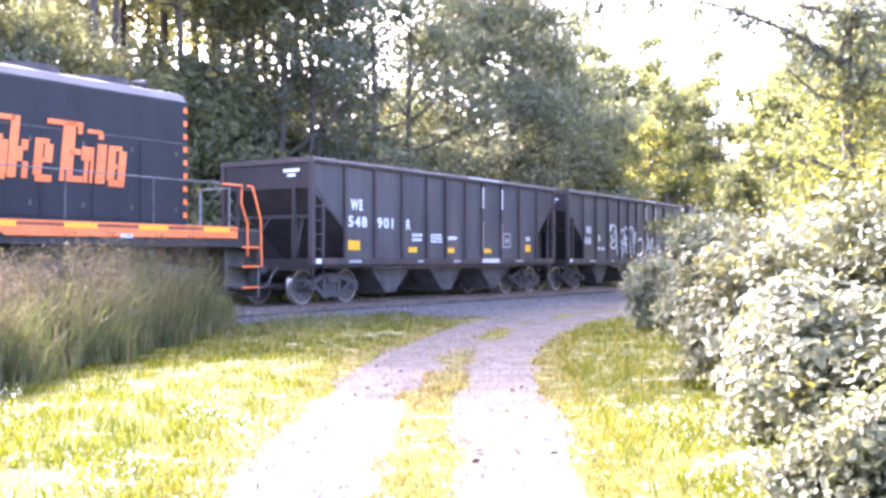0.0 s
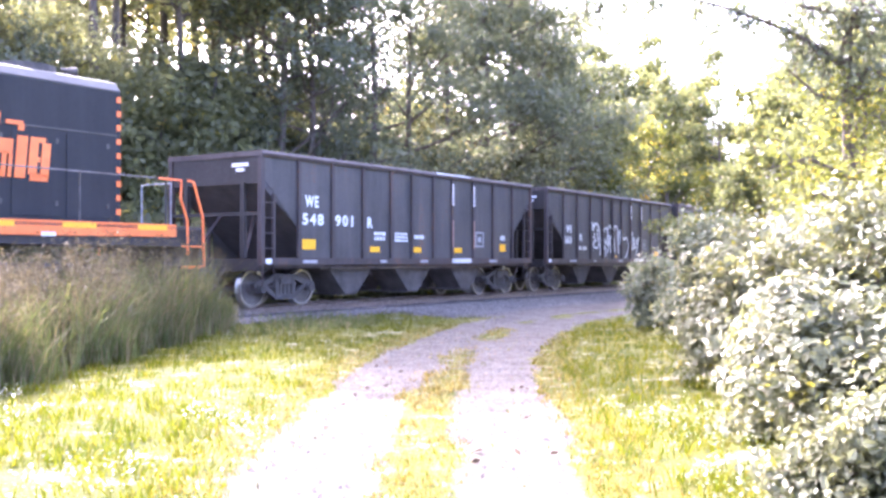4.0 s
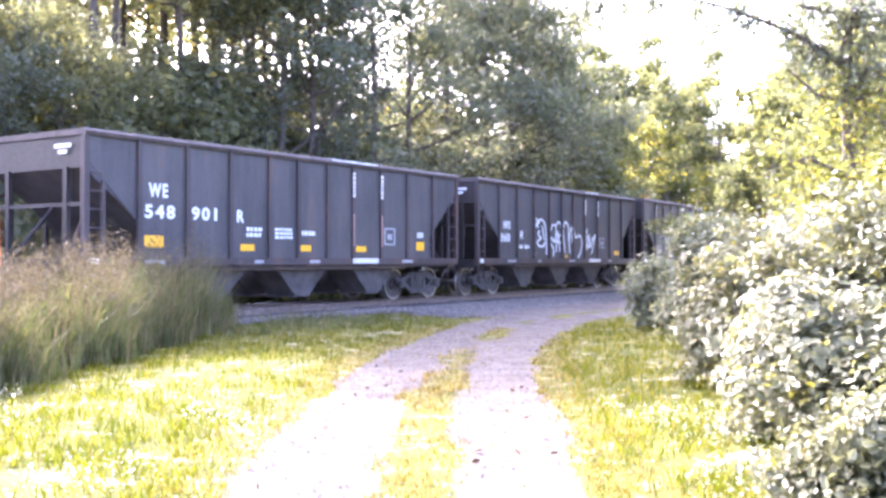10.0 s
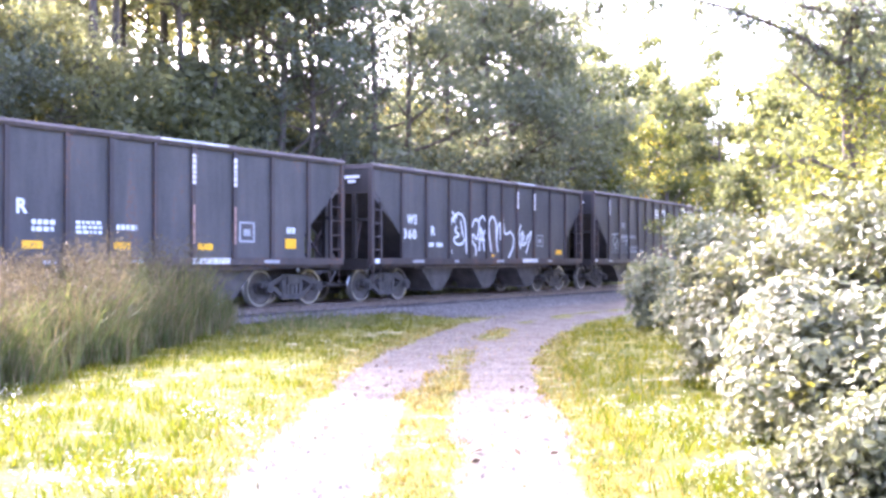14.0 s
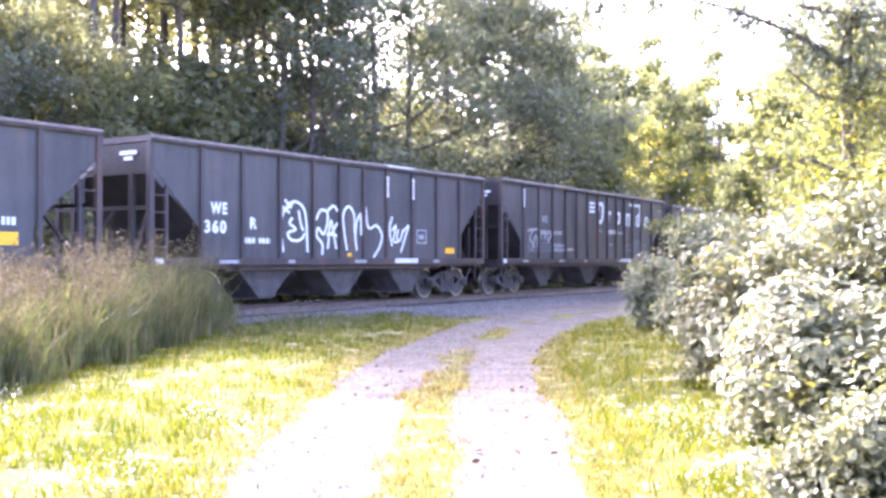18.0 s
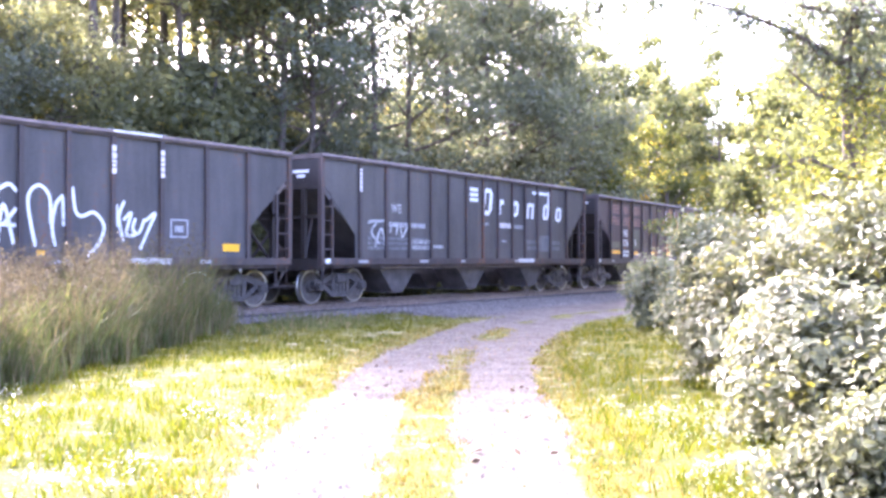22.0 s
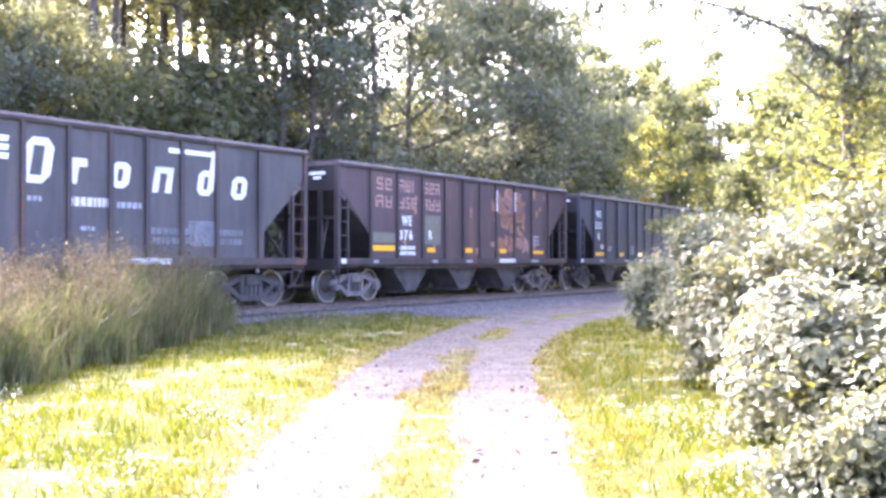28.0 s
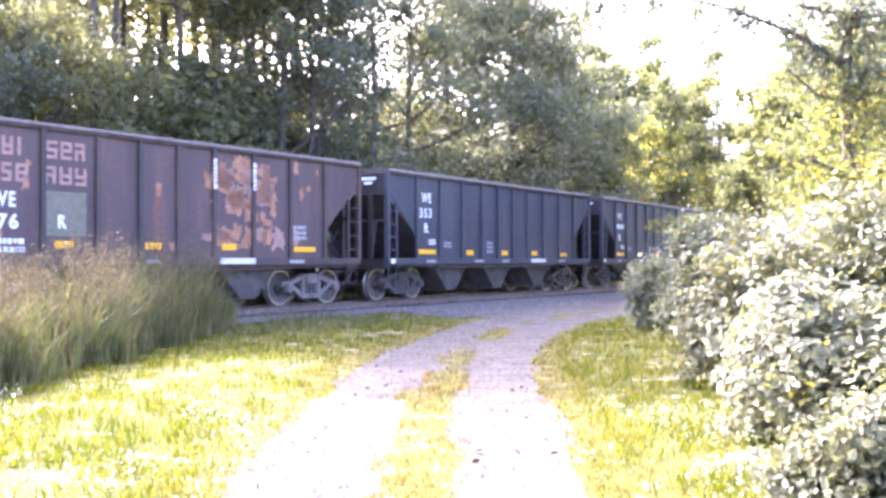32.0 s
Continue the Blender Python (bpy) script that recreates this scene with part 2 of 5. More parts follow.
# ---- mesh building ----
class Shape:
    """Collects vertices and faces of one mesh."""

    def __init__(self):
        self.v, self.f = [], []

    def box(self, x0, x1, y0, y1, z0, z1, m=None):
        k = len(self.v)
        pts = [(x, y, z) for z in (z0, z1) for y in (y0, y1) for x in (x0, x1)]
        self.v += [tuple(m @ Vector(p)) for p in pts] if m else pts
        self.f += [tuple(k + i for i in q) for q in ((0, 2, 3, 1), (4, 5, 7, 6), (0, 1, 5, 4), (2, 6, 7, 3), (0, 4, 6, 2), (1, 3, 7, 5))]
        return self

    def slab(self, outline, y0, y1):
        """An outline in x and z, extruded from y0 to y1."""
        k, n = len(self.v), len(outline)
        self.v += [(x, y0, z) for x, z in outline] + [(x, y1, z) for x, z in outline]
        self.f += [tuple(range(k, k + n)), tuple(range(k + 2 * n - 1, k + n - 1, -1))]
        self.f += [(k + i, k + n + i, k + n + (i + 1) % n, k + (i + 1) % n) for i in range(n)]
        return self

    def span(self, outline, x0, x1):
        """An outline in y and z, extruded from x0 to x1."""
        k, n = len(self.v), len(outline)
        self.v += [(x0, y, z) for y, z in outline] + [(x1, y, z) for y, z in outline]
        self.f += [tuple(range(k + n - 1, k - 1, -1)), tuple(range(k + n, k + 2 * n))]
        self.f += [(k + i, k + (i + 1) % n, k + n + (i + 1) % n, k + n + i) for i in range(n)]
        return self

    def tube(self, points, radii, sides=8, cap=True):
        pts = [Vector(p) for p in points]
        if not hasattr(radii, "__len__"):
            radii = [radii] * len(pts)
        rings = []
        for i, p in enumerate(pts):
            way = (pts[min(i + 1, len(pts) - 1)] - pts[max(i - 1, 0)]).normalized()
            up = Vector((0, 0, 1)) if abs(way.z) < 0.9 else Vector((1, 0, 0))
            a = way.cross(up).normalized()
            b = way.cross(a)
            k = len(self.v)
            for j in range(sides):
                w = 2 * math.pi * j / sides
                self.v.append(tuple(p + (a * math.cos(w) + b * math.sin(w)) * radii[i]))
            rings.append(k)
        for r0, r1 in zip(rings, rings[1:]):
            self.f += [(r0 + j, r0 + (j + 1) % sides, r1 + (j + 1) % sides, r1 + j) for j in range(sides)]
        if cap:
            self.f += [tuple(range(rings[0] + sides - 1, rings[0] - 1, -1)), tuple(range(rings[-1], rings[-1] + sides))]
        return self

    def lathe(self, profile, cx, cz, sides=24):
        """A profile of (y, radius) turned about an axis along y through (cx, cz)."""
        k = len(self.v)
        for y, r in profile:
            for j in range(sides):
                w = 2 * math.pi * j / sides
                self.v.append((cx + r * math.cos(w), y, cz + r * math.sin(w)))
        for i in range(len(profile) - 1):
            a, b = k + i * sides, k + (i + 1) * sides
            self.f += [(a + j, b + j, b + (j + 1) % sides, a + (j + 1) % sides) for j in range(sides)]
        return self

    def mesh(self, name, mat, smooth=False):
        me = bpy.data.meshes.new(name)
        me.from_pydata(self.v, [], self.f)
        me.materials.append(mat)
        if smooth:
            me.shade_smooth()
        me.update()
        return me


def part(name, shape, mat, parent, label="", smooth=False, at=None):
    """One mesh object under a thing or a part; shape is a Shape or a mesh that is shared."""
    me = shape.mesh(name, mat, smooth) if isinstance(shape, Shape) else shape
    ob = new(name, me)
    ob.parent = parent
    if at is not None:
        ob.matrix_basis = at
    if label:
        ob["label"] = label
    return ob


def letters(text, size, mat, width=1.0):
    """A mesh of upright lettering in the x-z plane that faces -y, its lower left corner at the origin."""
    cu = bpy.data.curves.new("lettering", "FONT")
    cu.body, cu.size, cu.extrude, cu.resolution_u = text, size / 0.72, 0.002, 3
    cu.offset = size * 0.045
    cu.space_character = 1.25
    tmp = new("lettering", cu)
    dg = bpy.context.evaluated_depsgraph_get()
    me = bpy.data.meshes.new_from_object(tmp.evaluated_get(dg))
    bpy.data.objects.remove(tmp)
    bpy.data.curves.remove(cu)
    me.transform(Matrix.Rotation(radians(90), 4, "X") @ Matrix.Diagonal((width, 1, 1, 1)))
    me.materials.clear()
    me.materials.append(mat)
    return me


# ---- the line of the track ----
T_X, T_Y, T_HEAD, T_BEND = -10.159, 17.584, 0.96711, 0.001913


def track(s, off=0.0):
    """The place at s metres along the track, off metres towards the drive, and the heading."""
    a = T_HEAD + T_BEND * s
    x = T_X + (math.sin(a) - math.sin(T_HEAD)) / T_BEND
    y = T_Y - (math.cos(a) - math.cos(T_HEAD)) / T_BEND
    return x + off * math.sin(a), y - off * math.cos(a), a


def beside(x, y):
    """Metres along the track and towards the drive, of a place on the ground (good within 100 m)."""
    cx, cy = T_X - math.sin(T_HEAD) / T_BEND, T_Y + math.cos(T_HEAD) / T_BEND
    r = math.hypot(x - cx, y - cy)
    a = math.atan2(x - cx, -(y - cy))
    return (a - T_HEAD) / T_BEND, r - 1 / T_BEND


DRIVE = [(-0.35, -20), (-0.30, 0), (-0.22, 6.6), (-0.16, 11.7), (0.10, 15.6), (0.75, 20.0), (1.9, 24.5), (3.6, 28.0), (6.2, 31.6), (12.0, 39.6), (25.0, 57.0), (45.0, 84.0)]


def drive_gap(x, y):
    """Metres to the right of the drive's middle line."""
    best = (1e9, 0)
    for (ax, ay), (bx, by) in zip(DRIVE, DRIVE[1:]):
        dx, dy = bx - ax, by - ay
        n = math.hypot(dx, dy)
        t = min(1, max(0, ((x - ax) * dx + (y - ay) * dy) / (n * n)))
        px, py = ax + t * dx, ay + t * dy
        d = math.hypot(x - px, y - py)
        side = 1 if (x - ax) * dy - (y - ay) * dx > 0 else -1
        if d < best[0]:
            best = (d, side * d)
    return best[1]


def step(a, b, v):
    t = min(1.0, max(0.0, (v - a) / (b - a)))
    return t * t * (3 - 2 * t)


def ground_z(x, y):
    s, off = beside(x, y)
    bed = (RAIL - 0.19) * (1 - step(1.7, 4.0, abs(off)))
    roll = 0.10 * noise.noise((x * 0.16, y * 0.16, 0)) + 0.03 * noise.noise((x * 0.8, y * 0.8, 3))
    g = abs(drive_gap(x, y))
    roll *= step(0.9, 3.0, g)
    lie = 0.12 * step(16, 30, y) - 0.02
    rut = -0.035 * math.exp(-((g - 0.78) / 0.33) ** 2)
    bank = 0.10 * step(1.3, 3.5, g) if y < 22 else 0.0
    return max(bed, lie + roll + rut + bank)


def gravel_share(x, y):
    s, off = beside(x, y)
    g = abs(drive_gap(x, y)) + 0.22 * noise.noise((x * 1.6, y * 0.7, 1.0)) + 0.15 * noise.noise((x * 5.0, y * 3.0, 2.0))
    rut = 1 - step(0.36, 0.62, abs(g - 0.80))
    if g < .5:
        rut = max(rut, step(13.5, 15.5, y) * (.45 + .9 * noise.noise((x * 1.1, y * .45, 8))))
    bed = 1 - step(1.9, 2.7, off) if off > 0 else 1 - step(2.9, 3.9, -off)
    bed = max(bed, (1 - step(4.2, 5.6, off)) * step(24, 30, y) * (1 if off > 0 else 0))
    return max(rut, bed)


# ---- ground ----
def spread(lo, hi, step_in, far, grow=1.35):
    """Grid lines: even from lo to hi, then wider and wider out to far."""
    mid = list(np.arange(lo, hi + 1e-6, step_in))
    a, d = [mid[0]], step_in
    while a[-1] > -far:
        d *= grow
        a.append(a[-1] - d)
    b, d = [mid[-1]], step_in
    while b[-1] < far:
        d *= grow
        b.append(b[-1] + d)
    return a[:0:-1] + mid + b[1:]


def build_ground():
    xs, ys = spread(-9, 12, 0.28, 2500), spread(2, 38, 0.28, 2500)
    v, share, bed_shade = [], [], []
    for y in ys:
        for x in xs:
            near = abs(x) < 90 and -40 < y < 130
            v.append((x, y, ground_z(x, y) if near else 0.1))
            share.append(gravel_share(x, y) if near else 0.0)
            # Mask of the painted shade: full along the rails, gone by 1.85 m.
            bed_shade.append(1 - step(1.45, 1.85, abs(beside(x, y)[1])) if near else 0.0)
    w = len(xs)
    f = [(j * w + i, j * w + i + 1, (j + 1) * w + i + 1, (j + 1) * w + i) for j in range(len(ys) - 1) for i in range(w - 1)]
    me = bpy.data.meshes.new("ground")
    me.from_pydata(v, [], f)
    me.materials.append(M_EARTH)
    at = me.attributes.new("gravel", "FLOAT", "POINT")
    at.data.foreach_set("value", share)
    at = me.attributes.new("bed_shade", "FLOAT", "POINT")
    at.data.foreach_set("value", bed_shade)
    me.shade_smooth()
    tagged(new("ground", me), "grassy ground with two gravel wheel ruts and ballast", "ground", kind="structure")


build_ground()


def sweep(profile, s0, s1, base, stepping=2.0):
    """A profile of (off, z) carried along the track."""
    sh = Shape()
    n, m = int((s1 - s0) / stepping), len(profile)
    for i in range(n + 1):
        s = s0 + (s1 - s0) * i / n
        for o, z in profile:
            x, y, _ = track(s, o)
            sh.v.append((x, y, base + z))
    for i in range(n):
        a = i * m
        sh.f += [(a + j, a + (j + 1) % m, a + m + (j + 1) % m, a + m + j) for j in range(m)]
    return sh


line = tagged(new("railway_track"), "curving single railway track on grey ballast", "railway track", kind="structure")
for side in (0.753, -0.753):
    p = [(-.068, -.17), (.068, -.17), (.068, -.155), (.012, -.13), (.012, -.045), (.034, -.03), (.034, -.006), (-.034, -.006), (-.034, -.03), (-.012, -.045), (-.012, -.13), (-.068, -.155)]
    rail = part("rail", sweep([(side + o, z) for o, z in p], -40, 90, RAIL), M_RAIL, line, "rusty steel rail")
    part("rail_head", sweep([(side + o, z) for o, z in ((-.03, -.006), (.03, -.006), (.026, 0), (-.026, 0))], -40, 90, RAIL), M_RAILHEAD, rail, "polished running surface")
tie = Shape().box(-.115, .115, -1.3, 1.3, -.33, -.172).mesh("tie", M_TIE)
for i in range(190):
    x, y, a = track(-30 + i * 0.52)
    part("tie", tie, M_TIE, line, at=pose(x, y, RAIL, random.uniform(-1, 1), 0, math.degrees(a) + random.uniform(-1, 1)))


def pebbles(name, spots, mat, small, large, seed):
    """Many broken stones, one mesh."""
    r = np.random.RandomState(seed)
    octa = np.array([(1, 0, 0), (0, 1, 0), (-1, 0, 0), (0, -1, 0), (0, 0, .8), (0, 0, -.5)], float)
    n = len(spots)
    size = r.uniform(small, large, (n, 1, 1)) * r.uniform(.6, 1.3, (n, 6, 1))
    w = r.uniform(0, 6.28, n)
    rot = np.zeros((n, 3, 3))
    rot[:, 0, 0], rot[:, 0, 1], rot[:, 1, 0], rot[:, 1, 1], rot[:, 2, 2] = np.cos(w), -np.sin(w), np.sin(w), np.cos(w), 1
    v = np.einsum("nij,kj->nki", rot, octa) * size + np.array(spots)[:, None, :]
    face = np.array([(0, 1, 4), (1, 2, 4), (2, 3, 4), (3, 0, 4), (1, 0, 5), (2, 1, 5), (3, 2, 5), (0, 3, 5)])
    f = (face[None] + 6 * np.arange(n)[:, None, None]).reshape(-1, 3)
    me = bpy.data.meshes.new(name)
    me.from_pydata(v.reshape(-1, 3).tolist(), [], f.tolist())
    me.materials.append(mat)
    return new(name, me)


rnd = random.Random(5)
spots, shade_spots = [], []
while len(spots) < 11000:
    o = rnd.uniform(-1.0, 3.7)
    x, y, _ = track(rnd.uniform(0, 46), o)
    if gravel_share(x, y) < .4:
        continue
    # Stones within about 1.6 m get the colour that holds the train's shade.
    (shade_spots if o < 1.6 + rnd.gauss(0, .1) else spots).append((x, y, ground_z(x, y) + rnd.uniform(-.005, .02)))
tagged(pebbles("shaded_ballast", shade_spots, M_SHADESTONE, .025, .065, 6), "ballast stones between the rails, coloured darker for shade", "ballast", kind="stuff")
tagged(pebbles("ballast", spots, M_STONE, .025, .065, 3), "loose grey ballast stones beside the rails", "ballast", kind="stuff")
spots = []
while len(spots) < 7000:
    y = rnd.uniform(4.5, 31)
    x = rnd.uniform(-3, 7)
    if gravel_share(x, y) > 0.5 * rnd.random() + 0.2:
        spots.append((x, y, ground_z(x, y)))
tagged(pebbles("road_gravel", spots, M_STONE, .008, .028, 4), "pale loose gravel in the drive's wheel ruts", "gravel", kind="stuff")

# ---- the train ----
WHEEL_R = 0.457
rolling = []                      # wheelsets, with their pose in their truck
moving = []                       # vehicles: (thing, place of its middle behind the first car's front, half the distance of its trucks)


def wheelset_mesh(radius, gauge_y=0.753):
    sh = Shape()
    for sgn in (-1, 1):
        y = sgn * gauge_y
        prof = [(y - sgn * .075, radius + .025), (y - sgn * .045, radius + .025), (y - sgn * .03, radius), (y + sgn * .06, radius - .004), (y + sgn * .06, radius - .06),
                (y + sgn * .02, radius - .085), (y - sgn * .01, .16), (y + sgn * .06, .13), (y + sgn * .06, .075), (y + sgn * .30, .075), (y + sgn * .30, .0)]
        sh.lathe(prof, 0, 0, 24)
        sh.lathe([(y - sgn * .075, radius + .025), (y - sgn * .075, radius - .06), (y - sgn * .05, .16), (y - sgn * .06, .10)], 0, 0, 24)
        for k in range(6):
            w = k * math.pi / 3
            c, s_ = math.cos(w) * .30, math.sin(w) * .30
            sh.box(c - .02, c + .02, min(y + sgn * .005, y + sgn * .03), max(y + sgn * .005, y + sgn * .03), s_ - .02, s_ + .02)
    sh.lathe([(-.70, .08), (.70, .08)], 0, 0, 12)
    me = sh.mesh("wheelset", M_WHEEL)
    me.materials.append(M_TREAD)
    for f in me.polygons:
        if all(math.hypot(me.vertices[i].co.x, me.vertices[i].co.z) > radius - .062 for i in f.vertices):
            f.material_index = 1
    return me


WHEELSET = wheelset_mesh(WHEEL_R)
BIG_WHEELSET = wheelset_mesh(0.508)


def truck(parent, x, wheelbase=1.78, steel=None):
    """A cast freight truck: two side frames, a bolster with springs, two wheelsets."""
    steel = steel or M_TRUCK
    h = wheelbase / 2
    sh = Shape()
    for y0, y1 in ((-1.06, -.93), (.93, 1.06)):
        sh.slab([(-h - .20, .48), (-h - .20, .60), (-h + .12, .63), (-.36, .80), (.36, .80), (h - .12, .63), (h + .20, .60), (h + .20, .48), (h - .13, .50), (.36, .66), (-.36, .66), (-h + .13, .50)], y0, y1)
        sh.slab([(-h + .06, .52), (-h + .18, .56), (-.30, .30), (.30, .30), (h - .18, .56), (h - .06, .52), (.34, .18), (-.34, .18)], y0 + .01, y1 - .01)
        sh.box(-.36, -.24, y0, y1, .24, .72)
        sh.box(.24, .36, y0, y1, .24, .72)
        ym = y0 - .05 if y0 < 0 else y1
        sh.box(-h - .13, -h + .13, ym, ym + .05, .35, .56)
        sh.box(h - .13, h + .13, ym, ym + .05, .35, .56)
    frame_ = part("truck", sh, steel, parent, "dusty cast steel truck", at=pose(x, 0, 0))
    part("bolster", Shape().box(-.22, .22, -1.12, 1.12, .56, .74).box(-.17, .17, -.3, .3, .74, .86), steel, frame_)
    for y in (-1.0, 1.0):
        springs = Shape()
        for k in (-.15, 0, .15):
            springs.tube([(k, y, .30), (k, y, .57)], .065, 8)
        part("spring_nest", springs, M_UNDER, frame_)
    for k in (-h, h):
        w = part("wheelset", WHEELSET, M_WHEEL, frame_, at=pose(k, 0, WHEEL_R))
        rolling.append((w, k, WHEEL_R))
        for y in (-1.10, 1.10):
            part("axle_cap", Shape().lathe([(y - .06, .11), (y + .06, .11), (y + .06, .03)] if y > 0 else [(y + .06, .11), (y - .06, .11), (y - .06, .03)], k, WHEEL_R, 12), steel, frame_)
    return frame_


def coupler(parent, x, way):
    sh = Shape().box(min(x, x + way * .42), max(x, x + way * .42), -.09, .09, .80, .98)
    sh.box(min(x + way * .40, x + way * .64), max(x + way * .40, x + way * .64), -.16, .12, .74, 1.04)
    part("coupler", sh, M_UNDER, parent, "rusty knuckle coupler")
    hose = Shape().tube([(x, -.42, .95), (x + way * .18, -.44, .80), (x + way * .34, -.40, .52), (x + way * .52, -.30, .42)], .025, 6)
    part("air_hose", hose, M_UNDER, parent, "black rubber air hose")


def hopper(label, length, top, posts, paint, post_paint, steel=None, bays=3):
    """An open-top hopper car; x runs from -half to half, the drive's side at -y, z from the rails."""
    car = tagged(new("hopper_car"), label, "hopper car", "train cars")
    half, sill0, sill1, inset = length / 2, 1.03, 1.20, 1.45
    for sgn in (-1, 1):
        y = sgn * 1.49
        y0, y1 = min(y, y + sgn * .02), max(y, y + sgn * .02)
        cut = [(-half + .05, top - .03), (half - .05, top - .03), (half - .05, 3.15), (half - inset, 1.80), (half - inset, sill1 - .02), (-half + inset, sill1 - .02), (-half + inset, 1.80), (-half + .05, 3.15)]
        part("side_sheet", Shape().slab(cut, y0, y1), paint, car)
        part("side_sill", Shape().box(-half + .02, half - .02, min(sgn * 1.42, sgn * 1.56), max(sgn * 1.42, sgn * 1.56), sill0, sill1).box(-half + .02, half - .02, min(sgn * 1.40, sgn * 1.46), max(sgn * 1.40, sgn * 1.46), sill0 - .08, sill0), post_paint, car)
        part("top_chord", Shape().span([(sgn * 1.46, top - .13), (sgn * 1.575, top - .13), (sgn * 1.60, top - .06), (sgn * 1.56, top), (sgn * 1.46, top)][:: sgn], -half, half), M_CHORD, car, "rust-edged top rail")
        for i, u in enumerate(posts):
            x = u - half
            d0, d1 = sorted((sgn * 1.512, sgn * 1.572))
            part("side_post", Shape().slab([(x - .05, sill1), (x + .05, sill1), (x + .05, top - .13), (x - .05, top - .13)], d0, d1), post_paint, car)
        for e in (-1, 1):
            x = e * (half - .06)
            part("corner_post", Shape().box(x - .06, x + .06, min(sgn * 1.44, sgn * 1.565), max(sgn * 1.44, sgn * 1.565), sill1, top - .1), post_paint, car)
            x = e * (half - .48)
            part("short_stake", Shape().box(x - .03, x + .03, min(sgn * 1.47, sgn * 1.54), max(sgn * 1.47, sgn * 1.54), sill1, 2.72), post_paint, car)
            for k in range(5):
                z = 1.42 + k * .36
                part("ladder_rung", Shape().tube([(e * (half - .08), sgn * 1.53, z), (e * (half - .47), sgn * 1.53, z)], .016, 5), post_paint, car)
            stirrup = Shape().tube([(e * (half - .12), sgn * 1.5, sill0), (e * (half - .12), sgn * 1.5, .52), (e * (half - .50), sgn * 1.5, .52), (e * (half - .50), sgn * 1.5, sill0)], .02, 5)
            part("step_stirrup", stirrup, post_paint, car)
    for e in (-1, 1):
        a, b = sorted((e * (half - .04), e * (half - .06)))
        # End parts take the darker paint that holds their shade.
        part("end_sheet", Shape().box(a, b, -1.47, 1.47, 2.95, top - .05), M_END, car, "end sheet with shade and grime in its paint")
        part("top_chord", Shape().box(min(e * half, e * (half - .10)), max(e * half, e * (half - .10)), -1.46, 1.46, top - .13, top - .004), M_CHORD, car)
        o = [(e * (half - .06), 3.0), (e * (half - .06), 2.95), (e * (half - 2.7), .92), (e * (half - 2.7), .97)]
        part("slope_sheet", Shape().slab(o[:: e], -1.47, 1.47), M_SLOPE, car, "dark sloping end floor")
        for y in (-.95, .95):
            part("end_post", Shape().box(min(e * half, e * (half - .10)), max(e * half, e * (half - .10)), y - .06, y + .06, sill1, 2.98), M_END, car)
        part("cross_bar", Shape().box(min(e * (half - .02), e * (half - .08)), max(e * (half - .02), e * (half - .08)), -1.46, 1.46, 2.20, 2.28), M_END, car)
        for sgn in (-1, 1):
            part("end_brace", Shape().tube([(e * (half - .12), sgn * .90, 1.2), (e * (half - .85), sgn * .55, 2.3)], .045, 4), post_paint, car)
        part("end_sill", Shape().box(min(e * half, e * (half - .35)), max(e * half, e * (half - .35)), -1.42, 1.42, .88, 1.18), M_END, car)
        part("floor_plate", Shape().box(min(e * (half - .35), e * (half - 1.9)), max(e * (half - .35), e * (half - 1.9)), -1.2, 1.2, 1.05, 1.10), M_UNDER, car)
        coupler(car, e * half, e)
        truck(car, e * (half - 1.40), steel=steel)
    part("center_sill", Shape().box(-half + .3, half - .3, -.18, .18, .72, 1.05), M_UNDER, car)
    for k in range(bays):
        c = (k - (bays - 1) / 2) * (length - 7.6) / (bays - 1)
        for sgn in (-1, 1):
            y0, y1 = sorted((sgn * .30, sgn * 1.22))
            part("hopper_bay", Shape().slab([(c - 1.0, sill0 - .02), (c + 1.0, sill0 - .02), (c + .26, .26), (c - .26, .26)][::-1], y0, y1), M_BAY, car, "grimy steel discharge hopper")
        part("hopper_door", Shape().box(c - .30, c + .30, -1.16, 1.16, .22, .258), M_BAY, car)
    for u, z in ((.30, .86), (length - 1.33, .90)):
        part("bearing_mark", Shape().tube([(u - half, -1.19, z), (u - half, -1.17, z)], .05, 8), M_WHITE, car, "small white round mark")
        part("mark_bracket", Shape().box(u - half - .03, u - half + .03, -1.17, -1.10, z - .05, 1.04), M_UNDER, car)
    part("brake_pipe", Shape().tube([(-half + 2.4, -1.30, .92), (half - 2.4, -1.30, .92)], .03, 6), M_UNDER, car)
    return car


def stencil(car, length, name, me, u, z, label=""):
    """Lettering or a flat mark on the drive's side sheet, u metres behind the car's front corner."""
    return part(name, me, None, car, label, at=pose(u - length / 2, -1.516, z))


def patch(car, length, name, u0, u1, z0, z1, mat, label="", y=-1.5135, slant=0.0):
    h = length / 2
    return part(name, Shape().slab([(u0 - h, z0), (u1 - h, z0), (u1 - h + slant, z1), (u0 - h + slant, z1)], y - .003, y + .002), mat, car, label)


def bars(car, length, u0, u1, z0, z1, lines, mat, seed):
    """Small print that cannot be read: rows of plain bars."""
    r = random.Random(seed)
    sh, h = Shape(), length / 2
    dz = (z1 - z0) / lines
    for i in range(lines):
        u = u0
        while u < u1:
            w = min(r.uniform(.05, .13), u1 - u)
            sh.box(u - h, u + w - h, -1.517, -1.5125, z0 + i * dz + dz * .2, z0 + (i + 1) * dz - dz * .12)
            u += w + .035
    part("small_print", sh, mat, car, "unreadable small white stencil")


